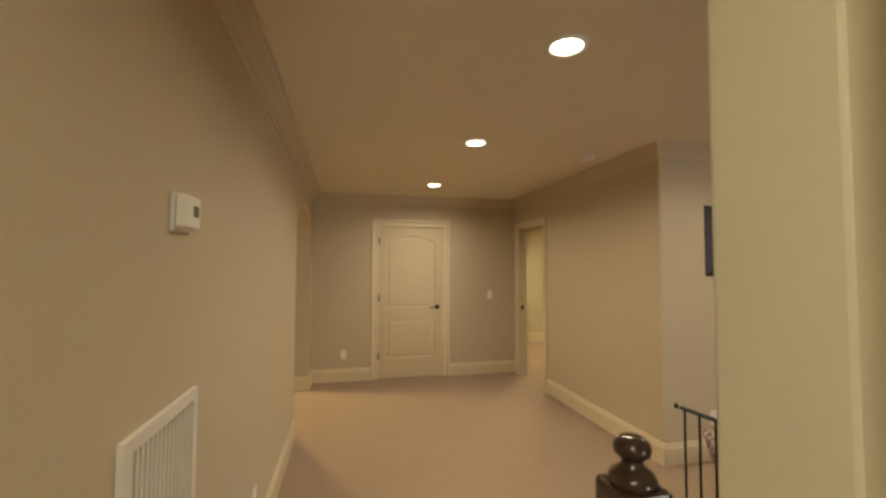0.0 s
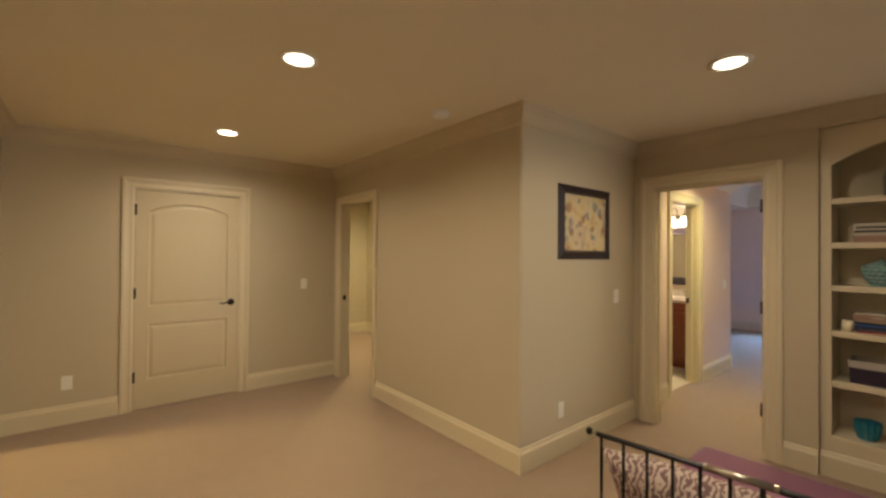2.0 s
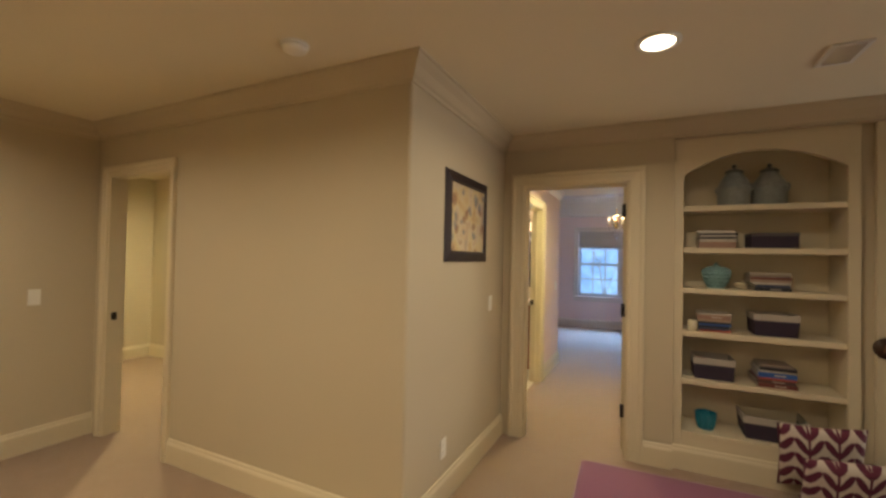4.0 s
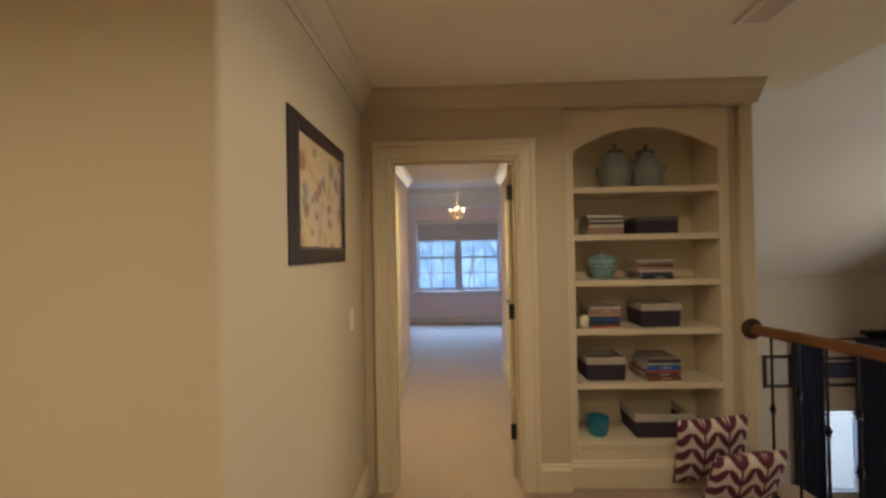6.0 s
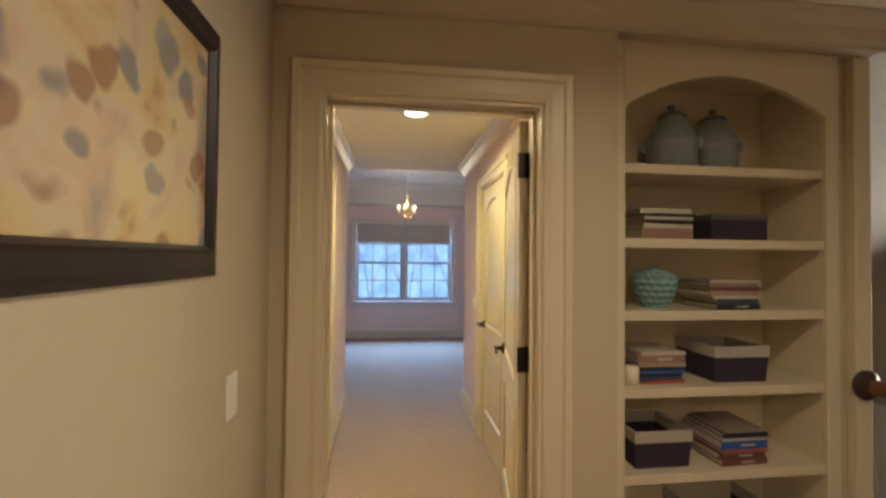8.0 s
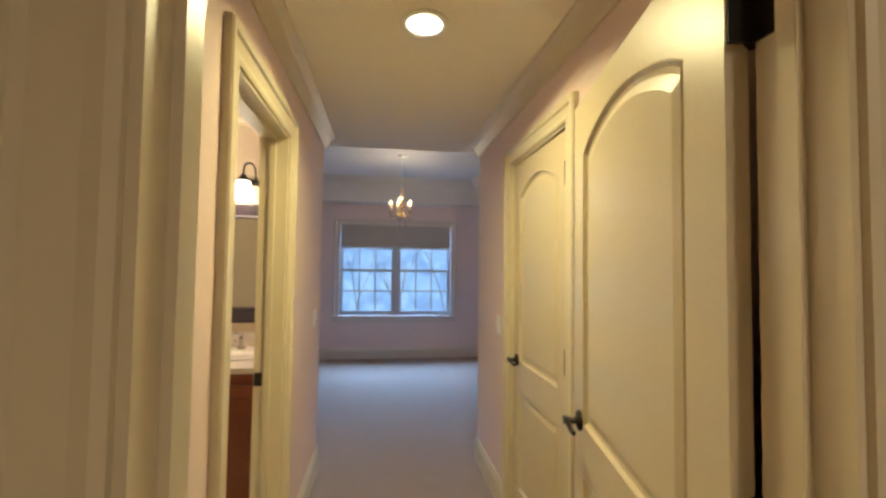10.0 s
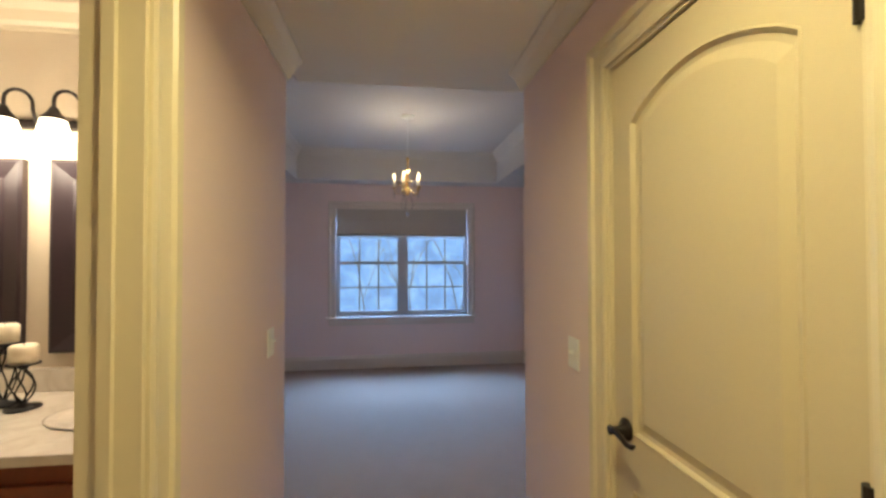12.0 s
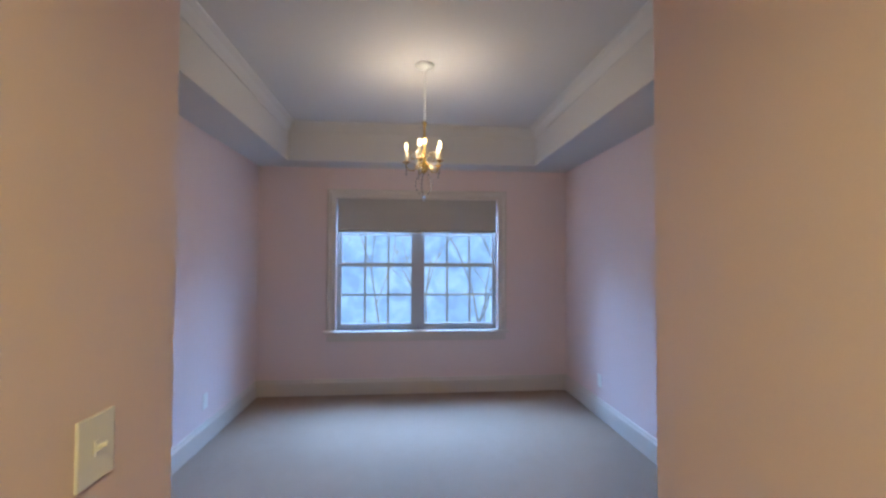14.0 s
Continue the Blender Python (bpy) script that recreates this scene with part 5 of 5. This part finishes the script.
def vanity():
    v = thing("vanity_cabinet", "cherry wood bathroom vanity with raised-panel doors", "vanity cabinet")
    part("body", boxes((VX, XM - 0.002, VY0 + 0.02, VY1, 0.09, 0.86)), CHERRY, v)
    part("toe_kick", boxes((VX + 0.06, XM - 0.002, VY0 + 0.02, VY1, 0.006, 0.09)), CHERRY, v)
    edges = [(VY0 + 0.04, 3.79), (4.12, 4.46), (4.48, 4.86)]
    for a, b in edges:
        dr = part("cabinet_door", boxes((VX - 0.02, VX - 0.001, a, b, 0.12, 0.80), bevel=0.004), CHERRY, v)
        part("raised_panel", boxes((VX - 0.028, VX - 0.018, a + 0.06, b - 0.06, 0.19, 0.73), bevel=0.008), CHERRY, dr)
        part("knob", lathe(bmesh.new(), [(0, 0), (0.006, 0), (0.006, 0.012), (0.014, 0.018), (0.011, 0.026), (0, 0.028)], 14, Matrix.Translation((VX - 0.02, b - 0.035, 0.70)) @ pose(0, 0, 0, 0, -90)), BRONZE, dr, smooth=True)
    for z0, z1 in ((0.62, 0.80), (0.38, 0.60), (0.12, 0.36)):
        dr = part("drawer_front", boxes((VX - 0.02, VX - 0.001, 3.82, 4.09, z0, z1), bevel=0.005), CHERRY, v)
        part("knob", lathe(bmesh.new(), [(0, 0), (0.006, 0), (0.006, 0.012), (0.014, 0.018), (0.011, 0.026), (0, 0.028)], 14, Matrix.Translation((VX - 0.02, 3.955, (z0 + z1) / 2)) @ pose(0, 0, 0, 0, -90)), BRONZE, dr, smooth=True)
    c = thing("countertop", "cream cultured marble vanity top with a basin", "countertop")
    part("slab", boxes((VX - 0.035, XM - 0.001, VY0, VY1 + 0.02, 0.862, 0.896), bevel=0.006), MARBLE, c)
    part("backsplash", boxes((XM - 0.022, XM - 0.001, VY0, VY1 + 0.02, 0.897, 0.995), bevel=0.004), MARBLE, c)
    for y in (3.62, 4.55):
        bm = lathe(bmesh.new(), [(0.20, 0.899), (0.205, 0.903), (0.195, 0.903), (0.17, 0.8985), (0.0, 0.8975)], 32, Matrix.Translation((6.80, y, 0)) @ Matrix.Diagonal((0.75, 1.1, 1, 1)))
        part("basin_rim", bm, MARBLE, c, smooth=True)
        f = thing("basin_faucet", "brushed metal bathroom faucet behind the basin", "faucet", 7.03, y, 0.897, group="faucets")
        part("base", lathe(bmesh.new(), [(0, 0), (0.026, 0), (0.024, 0.012), (0.014, 0.02), (0.013, 0.07), (0, 0.075)], 16), NICKEL, f, smooth=True)
        part("spout", tube(bmesh.new(), [(0, 0, 0.06), (-0.03, 0, 0.09), (-0.08, 0, 0.095), (-0.12, 0, 0.075)], 0.010, 10), NICKEL, f, smooth=True)
        part("lever", tube(bmesh.new(), [(0, 0, 0.07), (0.01, 0, 0.095), (0.015, 0.05, 0.105)], 0.006, 8), NICKEL, f, smooth=True)


vanity()
for y0, y1 in ((3.45, 4.067), (4.174, 4.79)):
    framed("wall_mirror", "bathroom mirror in a wide dark moulded frame", "mirror", pose(XM, (y0 + y1) / 2, 1.468, 0, 0, -90), y1 - y0, 0.816, 0.105, MIRROR, "mirror_glass", 0.03, FRAMEW, "bathroom mirrors")


def vanity_light():
    v = thing("vanity_light", "bronze vanity light bar with lit frosted shades", "wall light")
    ys = (3.605, 3.787, 3.970, 4.153, 4.335, 4.518)
    part("wall_bar", boxes((XM - 0.03, XM - 0.001, 3.54, 4.62, 2.005, 2.045), bevel=0.006), BRONZE, v)
    for y in ys:
        bm = bmesh.new()
        tube(bm, [(XM - 0.03, y - 0.03, 2.025), (XM - 0.05, y - 0.03, 2.08)] + [(XM - 0.05 - 0.03 * (1 - math.cos(a)), y - 0.03 * math.cos(a), 2.10 + 0.05 * math.sin(a)) for a in [math.pi * k / 8 for k in range(9)]] + [(XM - 0.11, y + 0.03, 2.075)], 0.007, 8)
        arm = part("arm", bm, BRONZE, v, smooth=True)
        c = Matrix.Translation((XM - 0.11, y + 0.03, 0))
        part("socket_cap", lathe(bmesh.new(), [(0, 2.075), (0.012, 2.072), (0.022, 2.05), (0.042, 2.026), (0.044, 2.018), (0, 2.018)], 20, c), BRONZE, arm, smooth=True)
        part("glass_shade", lathe(bmesh.new(), [(0, 2.017), (0.042, 2.017), (0.050, 1.985), (0.062, 1.93), (0.067, 1.895), (0.060, 1.895), (0.05, 1.90), (0, 1.905)], 24, c), SHADEGLASS, arm, "lit frosted glass shade", True)
        lamp("vanity_bulb", "POINT", pose(XM - 0.20, y + 0.03, 1.87), BATH_W * 5 / 6, BULB, 0.05)


vanity_light()


def candle_holder(x, y, h):
    c = thing("candle_holder", "black scrolled iron holder with an ivory candle", "candle holder", x, y, 0.897, group="candle holders")
    part("foot", lathe(bmesh.new(), [(0, 0), (0.055, 0), (0.052, 0.008), (0.02, 0.012), (0.008, 0.022), (0, 0.022)], 20), IRON, c, smooth=True)
    for k in range(5):
        a0 = 2 * math.pi * k / 5
        part("scroll", tube(bmesh.new(), [((0.006 + 0.03 * math.sin(math.pi * s / 10)) * math.cos(a0 + s * 0.16), (0.006 + 0.03 * math.sin(math.pi * s / 10)) * math.sin(a0 + s * 0.16), 0.02 + (h - 0.04) * s / 10) for s in range(11)], 0.003, 6), IRON, c)
    part("dish", lathe(bmesh.new(), [(0, h - 0.02), (0.01, h - 0.02), (0.02, h - 0.006), (0.05, h), (0.05, h + 0.004), (0, h + 0.004)], 20), IRON, c, smooth=True)
    part("candle", lathe(bmesh.new(), [(0, h + 0.004), (0.042, h + 0.004), (0.043, h + 0.066), (0.036, h + 0.074), (0, h + 0.070)], 24), WAX, c, "ivory pillar candle", True)
    part("wick", lathe(bmesh.new(), [(0, h + 0.07), (0.0013, h + 0.07), (0.0013, h + 0.084), (0, h + 0.084)], 6), IRON, c)


def towel_ring():
    t = thing("towel_ring", "bronze towel ring with a white hand towel", "towel ring", 5.69, 5.6, 1.5)
    part("mount", lathe(bmesh.new(), [(0, 0), (0.026, 0), (0.024, 0.012), (0.010, 0.02), (0.010, 0.045), (0, 0.047)], 18, pose(0, 0, 0.09, 90)), BRONZE, t, smooth=True)
    part("ring", tube(bmesh.new(), [(0.085 * math.sin(a), -0.045, 0.085 * math.cos(a)) for a in [2 * math.pi * k / 24 for k in range(25)]], 0.005, 8), BRONZE, t, smooth=True)
    bm = bmesh.new()
    for sg in (0.0, -0.024):
        rows = [[bm.verts.new((x * (0.6 + 0.4 * min(1, (0.0 - z) / 0.35 + 0.2)), -0.033 + sg + 0.006 * math.sin(x * 70), z)) for x in [-0.11 + 0.22 * k / 16 for k in range(17)]] for z in (-0.07, -0.2, -0.35, -0.55)]
        for a, b in zip(rows, rows[1:]):
            for k in range(16):
                bm.faces.new((a[k], a[k + 1], b[k + 1], b[k]))
    part("towel", bm, surface("white_terry", (0.78, 0.77, 0.74), 0.95, 0.04, 9, 260, 0.5), t, "folded white hand towel", True)


towel_ring()
candle_holder(6.95, 4.115, 0.235)
candle_holder(6.90, 4.01, 0.165)


# ---- chandelier ----
def chandelier():
    X, Y = 9.05, 2.485
    c = thing("chandelier", "brass chandelier with lit candle bulbs and crystal drops", "chandelier", X, Y, 0)
    part("canopy", lathe(bmesh.new(), [(0, TRAY), (0.065, TRAY), (0.062, TRAY - 0.014), (0.03, TRAY - 0.026), (0.010, TRAY - 0.034), (0, TRAY - 0.034)], 24), WHITE, c, "cream ceiling canopy", True)
    bm = bmesh.new()
    for k in range(16):
        z = TRAY - 0.045 - k * 0.0245
        m = Matrix.Translation((0, 0, z)) @ Matrix.Rotation(radians(90 * (k % 2)), 4, "Z")
        tube(bm, [m @ Vector((0.007 * math.cos(a), 0, 0.015 * math.sin(a))) for a in [2 * math.pi * j / 8 for j in range(9)]], 0.0018, 5)
    part("chain", bm, WHITE, c)
    part("column", lathe(bmesh.new(), [(0, 2.40), (0.012, 2.39), (0.018, 2.375), (0.010, 2.355), (0.008, 2.30), (0.014, 2.27), (0.009, 2.22), (0.009, 2.13), (0.022, 2.10), (0.030, 2.075), (0.022, 2.045), (0.010, 2.03), (0, 2.02)], 18), BRASS, c, smooth=True)
    for k in range(5):
        a = radians(72 * k + 18)
        cs, sn = math.cos(a), math.sin(a)
        arm = part("arm", tube(bmesh.new(), [(r * cs, r * sn, z) for r, z in ((0.015, 2.10), (0.04, 2.075), (0.075, 2.045), (0.108, 2.05), (0.125, 2.075), (0.125, 2.095))], 0.005, 8), BRASS, c, smooth=True)
        part("scroll", tube(bmesh.new(), [(r * cs, r * sn, z) for r, z in ((0.015, 2.13), (0.04, 2.165), (0.07, 2.17), (0.09, 2.15), (0.085, 2.125), (0.07, 2.13))], 0.0035, 6), BRASS, arm, smooth=True)
        t = Matrix.Translation((0.125 * cs, 0.125 * sn, 0))
        part("drip_pan", lathe(bmesh.new(), [(0, 2.093), (0.012, 2.093), (0.028, 2.102), (0.028, 2.105), (0, 2.103)], 16, t), BRASS, arm, smooth=True)
        part("candle_sleeve", lathe(bmesh.new(), [(0, 2.104), (0.0095, 2.104), (0.0095, 2.19), (0, 2.19)], 12, t), WAX, arm, smooth=True)
        part("bulb", lathe(bmesh.new(), [(0, 2.19), (0.006, 2.192), (0.0095, 2.204), (0.0085, 2.216), (0.004, 2.232), (0, 2.24)], 12, t), FLAME, arm, "lit flame-shaped bulb", True)
        lamp("chandelier_bulb", "POINT", pose(X + 0.125 * cs, Y + 0.125 * sn, 2.285), CHAND_W, BULB, 0.02)
        for q in range(3):
            part("crystal_drop", lathe(bmesh.new(), [(0, 2.085 - q * 0.026), (0.004, 2.08 - q * 0.026), (0.0065, 2.07 - q * 0.026), (0, 2.06 - q * 0.026)], 6, t), GLASS, arm, "clear crystal drop")
        bm = bmesh.new()
        for q in range(6):
            z = 2.02 - 0.026 * q
            r = 0.055 * math.sin(math.pi * (q + 1) / 7.2) + 0.006
            lathe(bm, [(0, z + 0.009), (0.007, z), (0, z - 0.009)], 6, Matrix.Translation((r * cs, r * sn, 0)))
        part("crystal_strand", bm, GLASS, c, "strand of clear crystal beads")
    part("crystal_ball", lathe(bmesh.new(), [(0, 1.875), (0.012, 1.87), (0.018, 1.855), (0.012, 1.84), (0, 1.835)], 10), GLASS, c, "faceted crystal ball")


chandelier()
